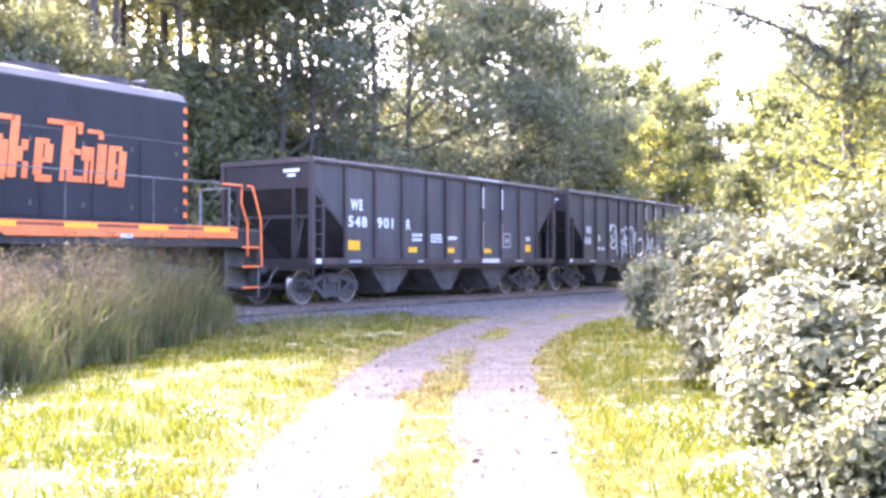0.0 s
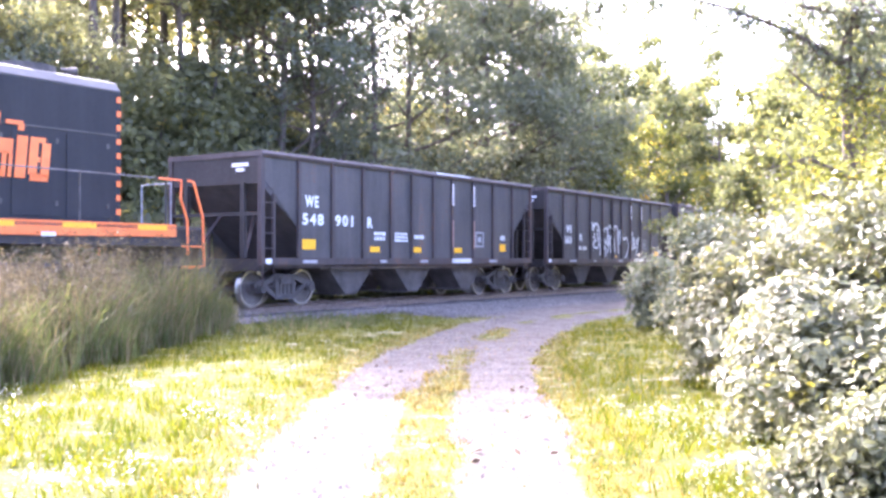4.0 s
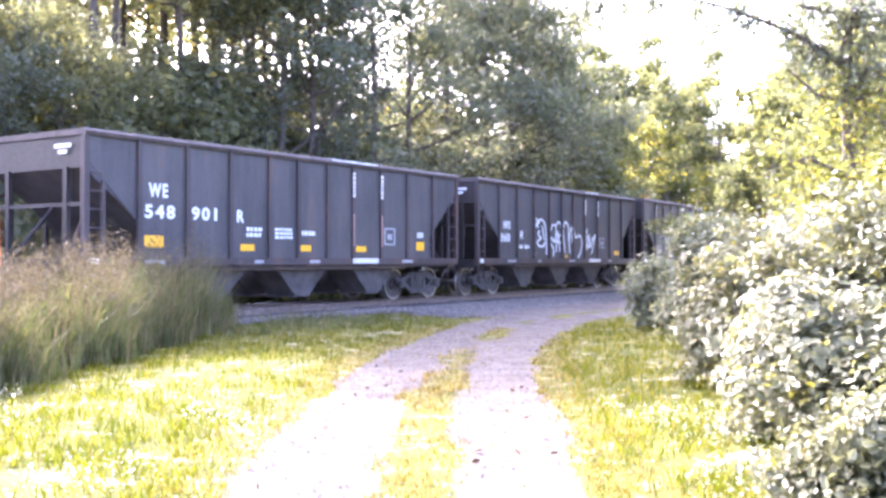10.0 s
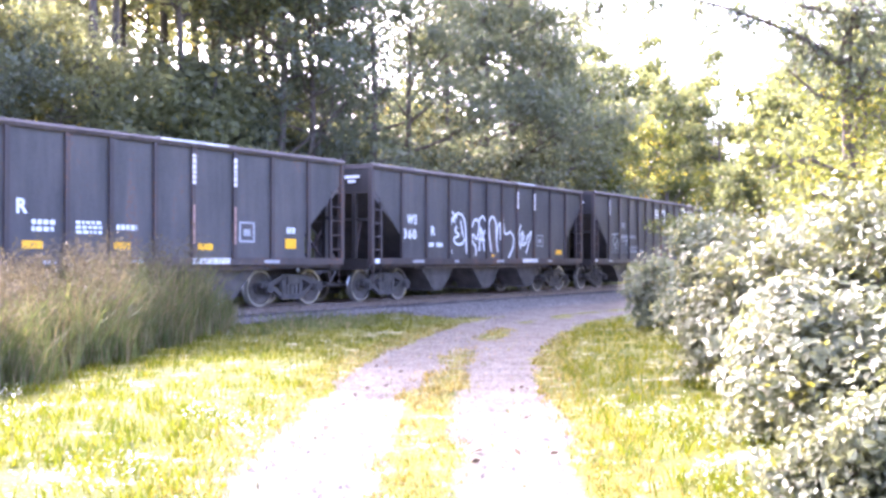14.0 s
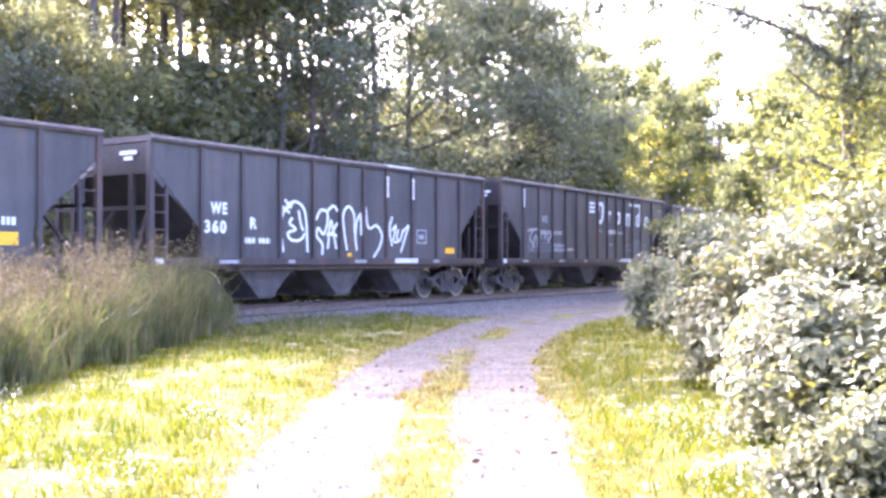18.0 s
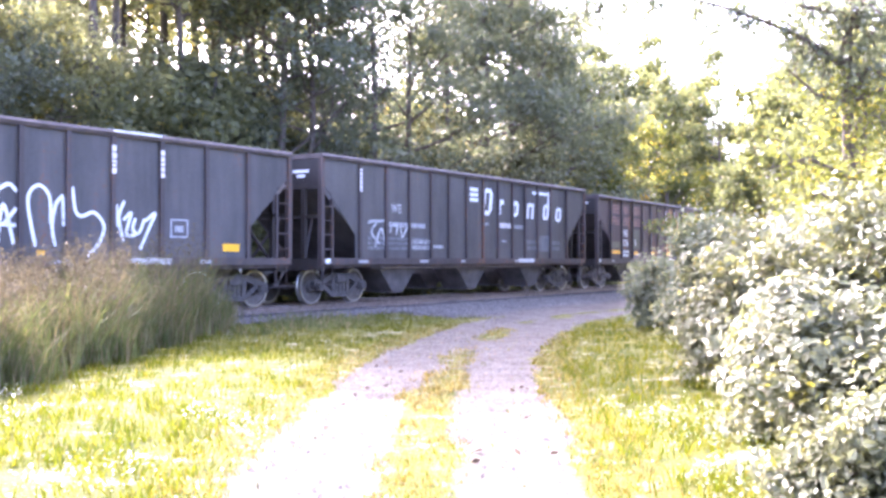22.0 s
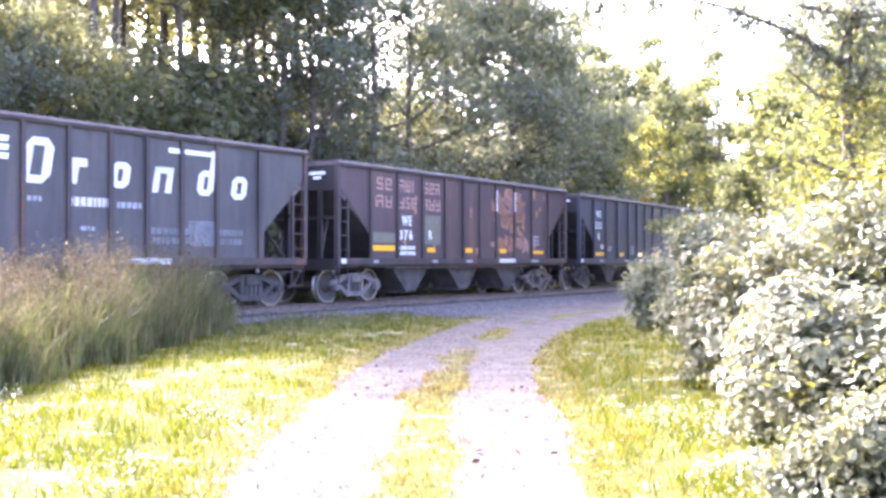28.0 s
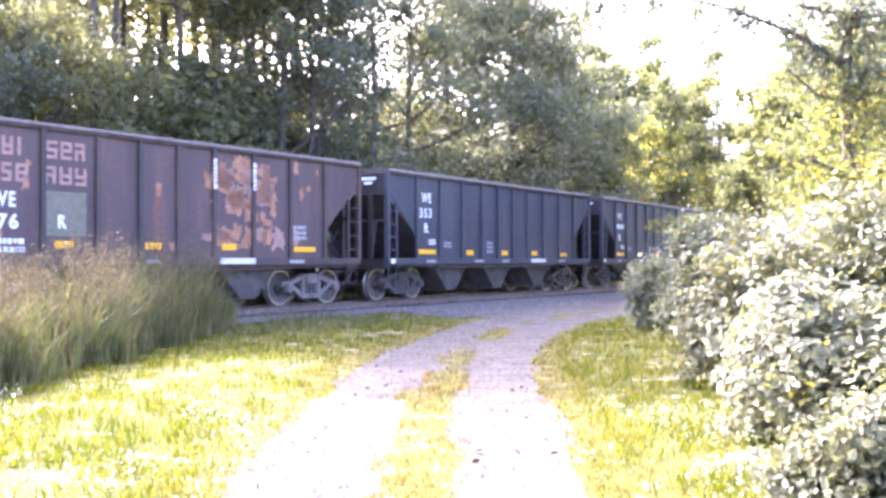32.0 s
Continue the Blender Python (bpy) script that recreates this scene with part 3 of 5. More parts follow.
def ragged(car, length, name, u, z, w, h_, mat, seed, label=""):
    """A worn patch with an uneven rim."""
    r = random.Random(seed)
    o = []
    for k in range(18):
        a = 2 * math.pi * k / 18
        q = r.uniform(.45, 1.15)
        o.append((u - length / 2 + w * q * math.copysign(abs(math.cos(a)) ** .6, math.cos(a)), z + h_ * q * math.copysign(abs(math.sin(a)) ** .6, math.sin(a))))
    part(name, Shape().slab(o, -1.5138, -1.5115), mat, car, label)


def strokes(car, length, curves, radius, mat, name, label):
    """Painted lines on the side sheet: flat bands that follow curves of (u, z)."""
    for pts in curves:
        sh, h = Shape(), length / 2
        smooth_pts = []
        for i in range(len(pts) - 1):
            p0, p1, p2, p3 = pts[max(i - 1, 0)], pts[i], pts[i + 1], pts[min(i + 2, len(pts) - 1)]
            for k in range(6):
                t = k / 6
                smooth_pts.append(tuple(0.5 * (2 * b + (c - a) * t + (2 * a - 5 * b + 4 * c - d) * t * t + (3 * b - a - 3 * c + d) * t ** 3) for a, b, c, d in zip(p0, p1, p2, p3)))
        smooth_pts.append(pts[-1])
        for i, (u, z) in enumerate(smooth_pts):
            a, b = smooth_pts[max(i - 1, 0)], smooth_pts[min(i + 1, len(smooth_pts) - 1)]
            dx, dz = b[0] - a[0], b[1] - a[1]
            n = math.hypot(dx, dz) or 1
            ox, oz = -dz / n * radius, dx / n * radius
            for y in (-1.520, -1.5125):
                sh.v += [(u - h + ox, y, z + oz), (u - h - ox, y, z - oz)]
        for i in range(len(smooth_pts) - 1):
            k = 4 * i
            sh.f += [(k, k + 1, k + 5, k + 4), (k + 2, k + 6, k + 7, k + 3), (k, k + 4, k + 6, k + 2), (k + 1, k + 3, k + 7, k + 5)]
        part(name, sh, mat, car, label)


POSTS = [1.45, 2.70, 3.95, 5.17, 6.20, 7.20, 8.23, 9.45, 10.70, 11.95]
LONG_POSTS = [1.62, 2.80, 3.92, 5.04, 6.02, 7.04, 8.05, 9.02, 9.98, 10.88, 11.80, 12.80, 14.12]
L1, L3 = 13.4, 15.75


def reflector(car, length, u, w, z=1.40, h=.20):
    patch(car, length, "reflector", u, u + w, z, z + h, M_YELLOW, "bright orange-yellow reflective square")


def car_marks_common(car, length, seed, bare_u):
    """White corner marks on the sill and a scraped light stretch."""
    r = random.Random(seed)
    h = length / 2
    part("end_mark", Shape().box(-h - .004, -h, -1.15, -.62, 3.36, 3.44).box(-h - .004, -h, -1.02, -.75, 3.24, 3.32), M_WHITE, car, "unreadable small white stencil")
    part("sill_mark", Shape().box(.16 - h, .36 - h, -1.5645, -1.56, 1.06, 1.18), M_WHITE, car)
    part("scraped_sill", Shape().box(bare_u - h, bare_u + 1.1 - h, -1.5645, -1.56, 1.06, 1.19), M_BARE, car, "light scraped patch on the sill")
    for u in (1.7, 4.5, 6.6, 10.4):
        u += r.uniform(-.3, .3)
        part("sill_tag", Shape().box(u - h, u + r.uniform(.2, .6) - h, -1.5645, -1.56, 1.07, 1.15), M_FADED, car)


def stripes(car, length, us, top, seed):
    """White vertical dashes on two posts below the top rail."""
    r = random.Random(seed)
    for u in us:
        sh, z = Shape(), top - .28
        while z > top - .85:
            d = r.uniform(.05, .13)
            sh.box(u - .052 - length / 2, u + .052 - length / 2, -1.578, -1.5725, z - d, z)
            z -= d + .022
        part("post_stripe", sh, M_STRIPE, car, "worn white stripe")


# first car: large white numbers, four orange reflectors
car1 = hopper("weathered black three-bay hopper car with white numbers", L1, 3.72, [1.35, 2.64, 3.92, 5.18, 6.19, 7.30, 8.33, 9.55, 10.77, 12.05], M_BLACK, M_POST)
moving.append((car1, L1 / 2, L1 / 2 - 1.4))
stencil(car1, L1, "lettering", letters("WE", .28, M_WHITE, .76), 1.62, 2.47, "white reporting mark")
stencil(car1, L1, "lettering", letters("548", .27, M_WHITE, 1.24), 1.50, 2.03, "white car number")
stencil(car1, L1, "lettering", letters("901", .27, M_WHITE, 1.24), 2.78, 2.03, "white car number")
stencil(car1, L1, "lettering", letters("R", .27, M_WHITE), 4.12, 2.02, "white letter")
reflector(car1, L1, 1.50, .50, 1.41, .25)
for u in (4.25, 6.25, 8.48):
    reflector(car1, L1, u, .44, 1.36, .15)
reflector(car1, L1, 11.25, .38, 1.42, .24)
bars(car1, L1, 4.45, 4.95, 1.66, 1.92, 2, M_WHITE, 1)
bars(car1, L1, 5.40, 6.00, 1.64, 1.92, 3, M_WHITE, 2)
bars(car1, L1, 6.35, 6.85, 1.72, 1.88, 1, M_WHITE, 3)
bars(car1, L1, 11.30, 11.60, 1.74, 1.96, 1, M_WHITE, 4)
part("stencil_box", Shape().box(9.72 - L1 / 2, 10.22 - L1 / 2, -1.516, -1.5125, 1.98, 2.03).box(9.72 - L1 / 2, 10.22 - L1 / 2, -1.516, -1.5125, 1.55, 1.60).box(9.72 - L1 / 2, 9.78 - L1 / 2, -1.516, -1.5125, 1.60, 1.98).box(10.16 - L1 / 2, 10.22 - L1 / 2, -1.516, -1.5125, 1.60, 1.98).box(9.86 - L1 / 2, 10.08 - L1 / 2, -1.516, -1.5125, 1.70, 1.86), M_FADED, car1, "white outlined stencil box")
stripes(car1, L1, (8.33, 9.55), 3.72, 1)
for u in (8.33, 9.55):
    part("rust_streak", Shape().box(u - .03 - L1 / 2, u + .03 - L1 / 2, -1.5765, -1.5725, 1.5, 2.35), M_PALERUST, car1)
part("bare_top", Shape().box(7.3 - L1 / 2, 9.6 - L1 / 2, -1.55, -1.47, 3.722, 3.728).box(7.4 - L1 / 2, 9.3 - L1 / 2, -1.606, -1.598, 3.67, 3.715), M_BARE, car1, "light scraped top rail")
car_marks_common(car1, L1, 1, 8.3)

# second car: graffiti
car2 = hopper("weathered black three-bay hopper car with white graffiti", L1, 3.75, POSTS, M_BLACK, M_POST)
moving.append((car2, 14.523 + L1 / 2, L1 / 2 - 1.4))
stencil(car2, L1, "lettering", letters("WE", .26, M_WHITE, .80), 1.75, 2.18, "white reporting mark")
stencil(car2, L1, "lettering", letters("360", .27, M_WHITE, 1.0), 1.55, 1.76, "white car number")
stencil(car2, L1, "lettering", letters("R", .26, M_WHITE), 2.95, 1.88, "white letter")
bars(car2, L1, 2.76, 3.12, 1.50, 1.68, 1, M_WHITE, 5)
bars(car2, L1, 3.26, 3.62, 1.50, 1.68, 1, M_WHITE, 18)
TAG = [
    [(4.09, 1.34), (4.00, 1.90), (4.06, 2.22), (4.25, 2.47), (4.53, 2.57), (4.81, 2.43), (4.92, 2.08), (4.97, 1.34)],
    [(4.14, 2.60), (4.24, 2.52), (4.39, 2.43)], [(4.0, 2.45), (4.31, 2.29)], [(4.02, 2.27), (4.42, 2.50)],
    [(4.42, 2.17), (4.31, 2.04), (4.53, 1.90), (4.25, 1.80), (4.37, 1.64), (4.70, 1.64), (4.87, 1.80)], [(4.64, 2.36), (4.70, 2.1), (4.80, 1.86)],
    [(5.53, 1.28), (5.53, 1.55), (5.31, 1.75), (5.38, 1.95), (5.57, 1.80), (5.72, 2.06), (5.72, 2.35), (5.47, 2.40), (5.29, 2.16)],
    [(5.72, 2.38), (5.97, 2.53), (6.14, 2.40)], [(5.75, 1.43), (5.87, 2.16), (6.08, 1.43)], [(5.69, 1.80), (6.12, 1.78)], [(6.13, 2.10), (5.90, 1.82)],
]
TAG_END = [
    [(6.52, 1.40), (6.36, 2.25), (6.57, 2.54), (6.81, 2.35), (6.84, 1.83)], [(6.94, 1.40), (6.87, 1.78), (6.95, 2.20), (7.11, 2.38)], [(7.10, 2.34), (7.12, 1.80)],
    [(7.31, 2.55), (7.38, 2.10), (7.53, 2.00), (7.80, 2.08), (8.03, 1.83), (7.93, 1.50), (7.66, 1.22)],
    [(8.33, 2.26), (8.36, 1.82)], [(8.52, 2.34), (8.39, 2.0), (8.50, 1.53)], [(8.50, 1.95), (8.69, 2.10), (8.57, 1.68), (8.80, 1.66)],
    [(8.80, 2.0), (8.73, 1.78), (8.88, 1.70), (9.03, 2.0)], [(9.05, 1.95), (9.30, 2.12), (9.15, 1.82), (8.92, 1.37)],
]
strokes(car2, L1, TAG + TAG_END, .034, M_WHITE, "graffiti", "thin white sprayed graffiti line")
part("stencil_box", Shape().box(9.70 - L1 / 2, 10.2 - L1 / 2, -1.516, -1.5125, 1.98, 2.02).box(9.70 - L1 / 2, 10.2 - L1 / 2, -1.516, -1.5125, 1.62, 1.66).box(9.70 - L1 / 2, 9.75 - L1 / 2, -1.516, -1.5125, 1.66, 1.98).box(10.15 - L1 / 2, 10.2 - L1 / 2, -1.516, -1.5125, 1.66, 1.98).box(9.82 - L1 / 2, 10.06 - L1 / 2, -1.516, -1.5125, 1.74, 1.88), M_FADED, car2, "faded outlined stencil box")
reflector(car2, L1, 11.2, .50, 1.34, .17)
reflector(car2, L1, 6.55, .16, 1.24, .09)
stripes(car2, L1, (8.23, 9.45), 3.72, 2)
part("bare_top", Shape().box(8.1 - L1 / 2, 9.6 - L1 / 2, -1.55, -1.47, 3.752, 3.758).box(8.2 - L1 / 2, 9.4 - L1 / 2, -1.606, -1.598, 3.70, 3.745), M_BARE, car2, "light scraped top rail")
car_marks_common(car2, L1, 2, 8.6)

# third car: longer and taller, large white italic name
car3 = hopper("tall dark grey hopper car with large white italic lettering", L3, 3.84, LONG_POSTS, M_GREY, M_POST)
moving.append((car3, 28.963 + L3 / 2, L3 / 2 - 1.4))
stencil(car3, L3, "lettering", letters("WE", .25, M_FADED, .8), 3.08, 2.46, "faded white reporting mark")
bars(car3, L3, 2.75, 4.75, 2.02, 2.22, 1, M_FADED, 7)
bars(car3, L3, 2.0, 4.9, 1.40, 1.80, 3, M_FAINT, 8)
bars(car3, L3, 8.15, 8.45, 2.22, 2.36, 1, M_FADED, 9)
bars(car3, L3, 9.06, 9.95, 2.14, 2.40, 1, M_STRIPE, 13)
bars(car3, L3, 10.15, 10.75, 2.16, 2.34, 1, M_FADED, 14)
bars(car3, L3, 9.30, 9.62, 1.70, 1.82, 1, M_FADED, 15)
bars(car3, L3, 4.1, 5.0, 1.42, 1.74, 2, M_SPRAY, 16)
bars(car3, L3, 5.2, 5.75, 1.46, 1.60, 1, M_SPRAY, 17)
bars(car3, L3, 10.9, 13.6, 1.45, 1.85, 2, M_FAINT, 10)


strokes(car3, L3, [[(2.0, 2.15), (2.4, 2.2), (2.15, 1.9), (2.5, 1.6)], [(2.3, 1.5), (2.6, 2.0), (2.8, 1.5)], [(3.0, 1.9), (3.1, 2.1), (3.35, 2.1), (3.3, 1.85)], [(3.5, 2.1), (3.6, 1.8), (3.9, 2.1), (4.0, 1.8)], [(2.05, 2.18), (2.75, 2.22)]], .036, M_SPRAY, "graffiti", "faded pale graffiti line")


def block_letter(car, length, u, z, w, h_, mat, y=-1.52, lean=.16, stem=0.0, hole=True, thick=.3):
    """A leaning rounded block with an opening: stands for one big character of a company's name."""
    t = w * thick
    def at(a, b):
        return (u + a + lean * b - length / 2, z + b)
    rim = [(0.25 * w, 0), (.75 * w, 0), (w, .2 * h_), (w, .8 * h_), (.75 * w, h_), (.25 * w, h_), (0, .8 * h_), (0, .2 * h_)]
    inner = [(max(t, min(w - t, a)), max(t * .8, min(h_ - t * .8, b))) for a, b in rim]
    sh = Shape()
    if hole:
        n = 8
        for yy in (y, y + .006):
            sh.v += [(at(a, b)[0], yy, at(a, b)[1]) for a, b in rim] + [(at(a, b)[0], yy, at(a, b)[1]) for a, b in inner]
        for i in range(n):
            j = (i + 1) % n
            sh.f += [(i, j, n + j, n + i), (2 * n + i, 3 * n + i, 3 * n + j, 2 * n + j), (i, 2 * n + i, 2 * n + j, j), (n + i, n + j, 3 * n + j, 3 * n + i)]
    else:
        sh.slab([at(a, b) for a, b in ((0, 0), (w, 0), (w, h_), (0, h_))], y, y + .006)
    if stem:
        sh.slab([at(a, b) for a, b in ((w - t, h_ * .5), (w, h_ * .5), (w, h_ + stem), (w - t, h_ + stem))], y - .001, y + .005)
    return part("name_block", sh, mat, car, "large company name drawn as plain blocks")


block_letter(car3, L3, 7.98, 2.58, .62, .86, M_WHITE, thick=.30)
block_letter(car3, L3, 8.98, 2.62, .22, .50, M_WHITE, hole=False)
patch(car3, L3, "name_block", 9.24, 9.44, 2.96, 3.12, M_WHITE, y=-1.517)
block_letter(car3, L3, 9.95, 2.60, .46, .52, M_WHITE, thick=.36)
block_letter(car3, L3, 11.02, 2.56, .15, .54, M_WHITE, hole=False)
block_letter(car3, L3, 11.36, 2.56, .15, .54, M_WHITE, hole=False)
patch(car3, L3, "name_block", 11.10, 11.55, 2.97, 3.10, M_WHITE, y=-1.517, slant=.02)
block_letter(car3, L3, 12.22, 2.56, .46, .55, M_WHITE, stem=.45, thick=.36)
patch(car3, L3, "name_block", 11.45, 12.80, 3.42, 3.52, M_WHITE, "long white underline of the lettering", y=-1.5215)
block_letter(car3, L3, 13.22, 2.52, .46, .52, M_WHITE, thick=.34)
for z in (3.30, 3.14, 2.98):
    patch(car3, L3, "name_block", 7.26, 7.76, z, z + .11, M_WHITE, y=-1.517, slant=.02)
patch(car3, L3, "light_panel", 12.0, 12.9, 1.45, 2.0, M_FAINT, "faint grey data panel", y=-1.5132)
stripes(car3, L3, (1.62,), 3.84, 3)
car_marks_common(car3, L3, 3, 10.4)

# fourth car: rusty brown with faded lettering
car4 = hopper("rust-brown hopper car with faded pink lettering and rust patches", L1, 3.72, POSTS, M_BROWN, M_POST, M_TRUCK_RUST)
moving.append((car4, 45.833 + L1 / 2, L1 / 2 - 1.4))
def worn_glyph(car, length, u, z, w, h_, bits, mat):
    """One worn-away character of a painted-over company name: a few plain bars on a grid of seven strokes."""
    t, x = .065, u - length / 2
    places = ((0, w, h_ - t, h_), (0, t, h_ / 2, h_), (w - t, w, h_ / 2, h_), (0, w, h_ / 2 - t / 2, h_ / 2 + t / 2), (0, t, 0, h_ / 2), (w - t, w, 0, h_ / 2), (0, w, 0, t))
    for k in bits:
        a, b, c, d = places[k]
        part("name_bar", Shape().box(x + a, x + b, -1.516 - .0003 * k, -1.5125, z + c, z + d), mat, car, "faded pink company name drawn as plain bars")


WORN = ((3.06, ((1.74, .30), (2.14, .30), (2.80, .27), (3.13, .22), (3.44, .06), (4.02, .25), (4.34, .25), (4.66, .22))),
        (2.58, ((1.74, .31), (2.15, .31), (2.78, .27), (3.12, .20), (3.40, .26), (4.00, .24), (4.32, .27), (4.66, .26))))
STROKES = ((0, 1, 2, 3, 4, 6), (1, 2, 3, 5, 6), (0, 2, 3, 4, 5), (0, 1, 3, 5, 6), (1, 2, 4, 5, 3, 6))
for z, glyphs in WORN:
    for k, (u, w) in enumerate(glyphs):
        worn_glyph(car4, L1, u, z, w, .34, (1, 4) if w < .1 else STROKES[(k * 2 + int(z)) % 5], M_PALERUST)
stencil(car4, L1, "lettering", letters("WE", .27, M_WHITE, .74), 2.94, 2.13, "white reporting mark")
stencil(car4, L1, "lettering", letters("376", .26, M_WHITE, 1.05), 2.80, 1.73, "white car number")
stencil(car4, L1, "lettering", letters("R", .25, M_WHITE, .85), 4.28, 1.76, "white letter")
patch(car4, L1, "repaint_patch", 4.02, 4.92, 1.60, 2.45, M_GREENGREY, "grey-green repainted panel")
patch(car4, L1, "repaint_patch", 1.52, 2.60, 1.62, 1.90, M_GREENGREY, "dull repainted band")
bars(car4, L1, 2.76, 3.60, 1.26, 1.56, 2, M_WHITE, 11)
patch(car4, L1, "reflector", 1.50, 2.58, 1.40, 1.55, M_YELLOW, "long orange-yellow reflective bar", y=-1.518)
for u in (4.22, 6.35, 8.50):
    reflector(car4, L1, u, .42, 1.37, .14)
reflector(car4, L1, 10.85, .78, 1.35, .12)
bars(car4, L1, 10.85, 11.3, 1.62, 2.0, 3, M_FADED, 12)
rp = random.Random(9)
for k in range(64):
    u, z = (rp.gauss(8.65, .38), rp.gauss(3.02, .16)) if k % 4 == 0 else (rp.gauss(9.85, .22), rp.gauss(2.72, .34)) if k % 4 == 1 else (rp.gauss(9.0, .75), rp.gauss(1.68, .16)) if k % 4 == 2 else (rp.gauss(9.1, .30), rp.gauss(2.6, .35))
    ragged(car4, L1, "rust_patch", u, min(3.40, max(1.42, z)), rp.uniform(.08, .30), rp.uniform(.08, .30), M_RUSTPATCH if rp.random() < .6 else M_PALERUST, k, "orange rust patch")
for k in range(14):
    ragged(car4, L1, "rust_patch", rp.uniform(1.6, 12.6), rp.uniform(1.3, 3.4), rp.uniform(.03, .10), rp.uniform(.05, .25), M_RUSTPATCH, 50 + k, "small rust spot")
stripes(car4, L1, (8.23, 9.45), 3.67, 4)
car_marks_common(car4, L1, 4, 8.4)

# fifth to seventh cars
def blue_hopper(place, seed, number):
    c = hopper("clean blue-black hopper car with stacked white numbers", L1, 3.66, POSTS, M_BLUE, M_BLUE)
    moving.append((c, place + L1 / 2, L1 / 2 - 1.4))
    stencil(c, L1, "lettering", letters("WE", .27, M_WHITE, .78), 1.74, 2.82, "white reporting mark")
    if number:
        stencil(c, L1, "lettering", letters(number, .27, M_WHITE, 1.0), 1.62, 2.38, "white car number")
    else:
        bars(c, L1, 1.6, 2.5, 2.38, 2.65, 1, M_WHITE, seed)
    stencil(c, L1, "lettering", letters("R", .27, M_WHITE), 1.86, 1.95, "white letter")
    bars(c, L1, 2.1, 2.5, 1.58, 1.76, 2, M_WHITE, seed + 1)
    bars(c, L1, 2.95, 3.35, 1.50, 1.70, 2, M_FADED, seed + 2)
    bars(c, L1, 5.5, 5.9, 1.35, 1.75, 3, M_FADED, seed + 3)
    reflector(c, L1, 1.52, .98, 1.32, .13)
    for u in (4.25, 6.48, 8.62):
        reflector(c, L1, u, .42, 1.30, .15)
    reflector(c, L1, 10.8, .6, 1.28, .12)
    car_marks_common(c, L1, seed, 8.5)


blue_hopper(60.37, 20, "353")
blue_hopper(74.95, 30, "")
blue_hopper(89.50, 40, "")


# ---- the locomotive ----
def locomotive():
    """A six-axle hood locomotive; x = 0 at the rear coupler's pulling face, running forward to -x."""
    eng = tagged(new("locomotive"), "black six-axle diesel locomotive with orange lettering and stripe", "locomotive")
    R = -1.15                                    # rear edge of the platform
    F = R - 19.4
    part("underframe", Shape().box(F, R, -1.45, 1.45, 1.45, 1.80), M_END, eng)
    for sgn in (-1, 1):
        y0, y1 = sorted((sgn * 1.452, sgn * 1.50))
        o = [(R - .75, 1.90), (R - .75, 1.64), (R - 6.45, 1.60), (R - 6.75, 1.78), (F + 1.0, 1.78), (F + 1.0, 1.90)]
        part("side_stripe", Shape().slab(o[::-1], y0, y1), M_ORANGE, eng, "orange stripe along the frame")
        y0, y1 = sorted((sgn * 1.50, sgn * 1.506))
        for k in range(9):
            x = R - 1.75 - k * 1.75
            part("stripe_reflector", Shape().box(x, x + .75, y0, y1, 1.77, 1.87), M_YELLOW, eng, "yellow reflective strip")
        part("gap_plate", Shape().box(R - 3.95, R - 3.65, y0, y1, 1.60, 1.68), M_BARE, eng)
    part("deck", Shape().box(F, R, -1.50, 1.50, 1.80, 1.86), M_UNDER, eng)
    H = R - 1.76                                 # rear face of the hood
    hood = [(-.95, 1.86), (.95, 1.86), (.95, 4.62), (.80, 4.80), (.62, 4.86), (-.62, 4.86), (-.80, 4.80), (-.95, 4.62)]
    body = part("hood", Shape().span(hood, H - 12.4, H), M_LOCO, eng, "black painted long hood")
    for sgn in (-1, 1):
        o = [(sgn * .955, 4.60), (sgn * .965, 4.64), (sgn * .81, 4.82), (sgn * .62, 4.875), (sgn * .62, 4.865), (sgn * .80, 4.805)]
        part("roof_edge", Shape().span(o[:: sgn], H - 12.4, H - .02), M_ROOF, body, "glossy grey rounded roof edge")
        for k in range(10):
            x = H - .22 - k * 1.18
            y0, y1 = sorted((sgn * .952, sgn * .968))
            part("hood_door", Shape().box(x - 1.06, x, y0, y1, 2.0, 3.62), M_LOCO, body)
            for z in (2.2, 3.42):
                part("door_latch", Shape().box(x - .14, x - .08, min(sgn * .968, sgn * .985), max(sgn * .968, sgn * .985), z, z + .1), M_UNDER, body)
        part("hood_seam", Shape().box(H - 12.3, H - .1, min(sgn * .95, sgn * .962), max(sgn * .95, sgn * .962), 3.70, 3.73), M_UNDER, body)
        for k in range(9):
            z = 1.98 + k * .29
            d = [(sgn * .62, z), (sgn * .952, z + .10), (sgn * .952, z + .23), (sgn * .62, z + .13)]
            part("corner_stripe", Shape().span(d[:: sgn], H + .001, H + .006).box(H - .10, H + .003, min(sgn * .951, sgn * .958), max(sgn * .951, sgn * .958), z + .10, z + .22), M_ORANGE, body, "orange diagonal stripe on the hood corner")
    for x in (H - 1.6, H - 3.3, H - 5.0):
        part("radiator_fan", Shape().tube([(x, 0, 4.86), (x, 0, 5.03)], .60, 20), M_UNDER, body, "round roof fan housing")
    part("roof_hatch", Shape().box(H - 10.5, H - 6.2, -.5, .5, 4.86, 4.96), M_UNDER, body)
    part("horn", Shape().tube([(H - .9, -.2, 5.05), (H - .55, -.2, 5.05)], [.03, .09], 8).box(H - .8, H - .7, -.25, .25, 4.86, 5.0), M_UNDER, body)
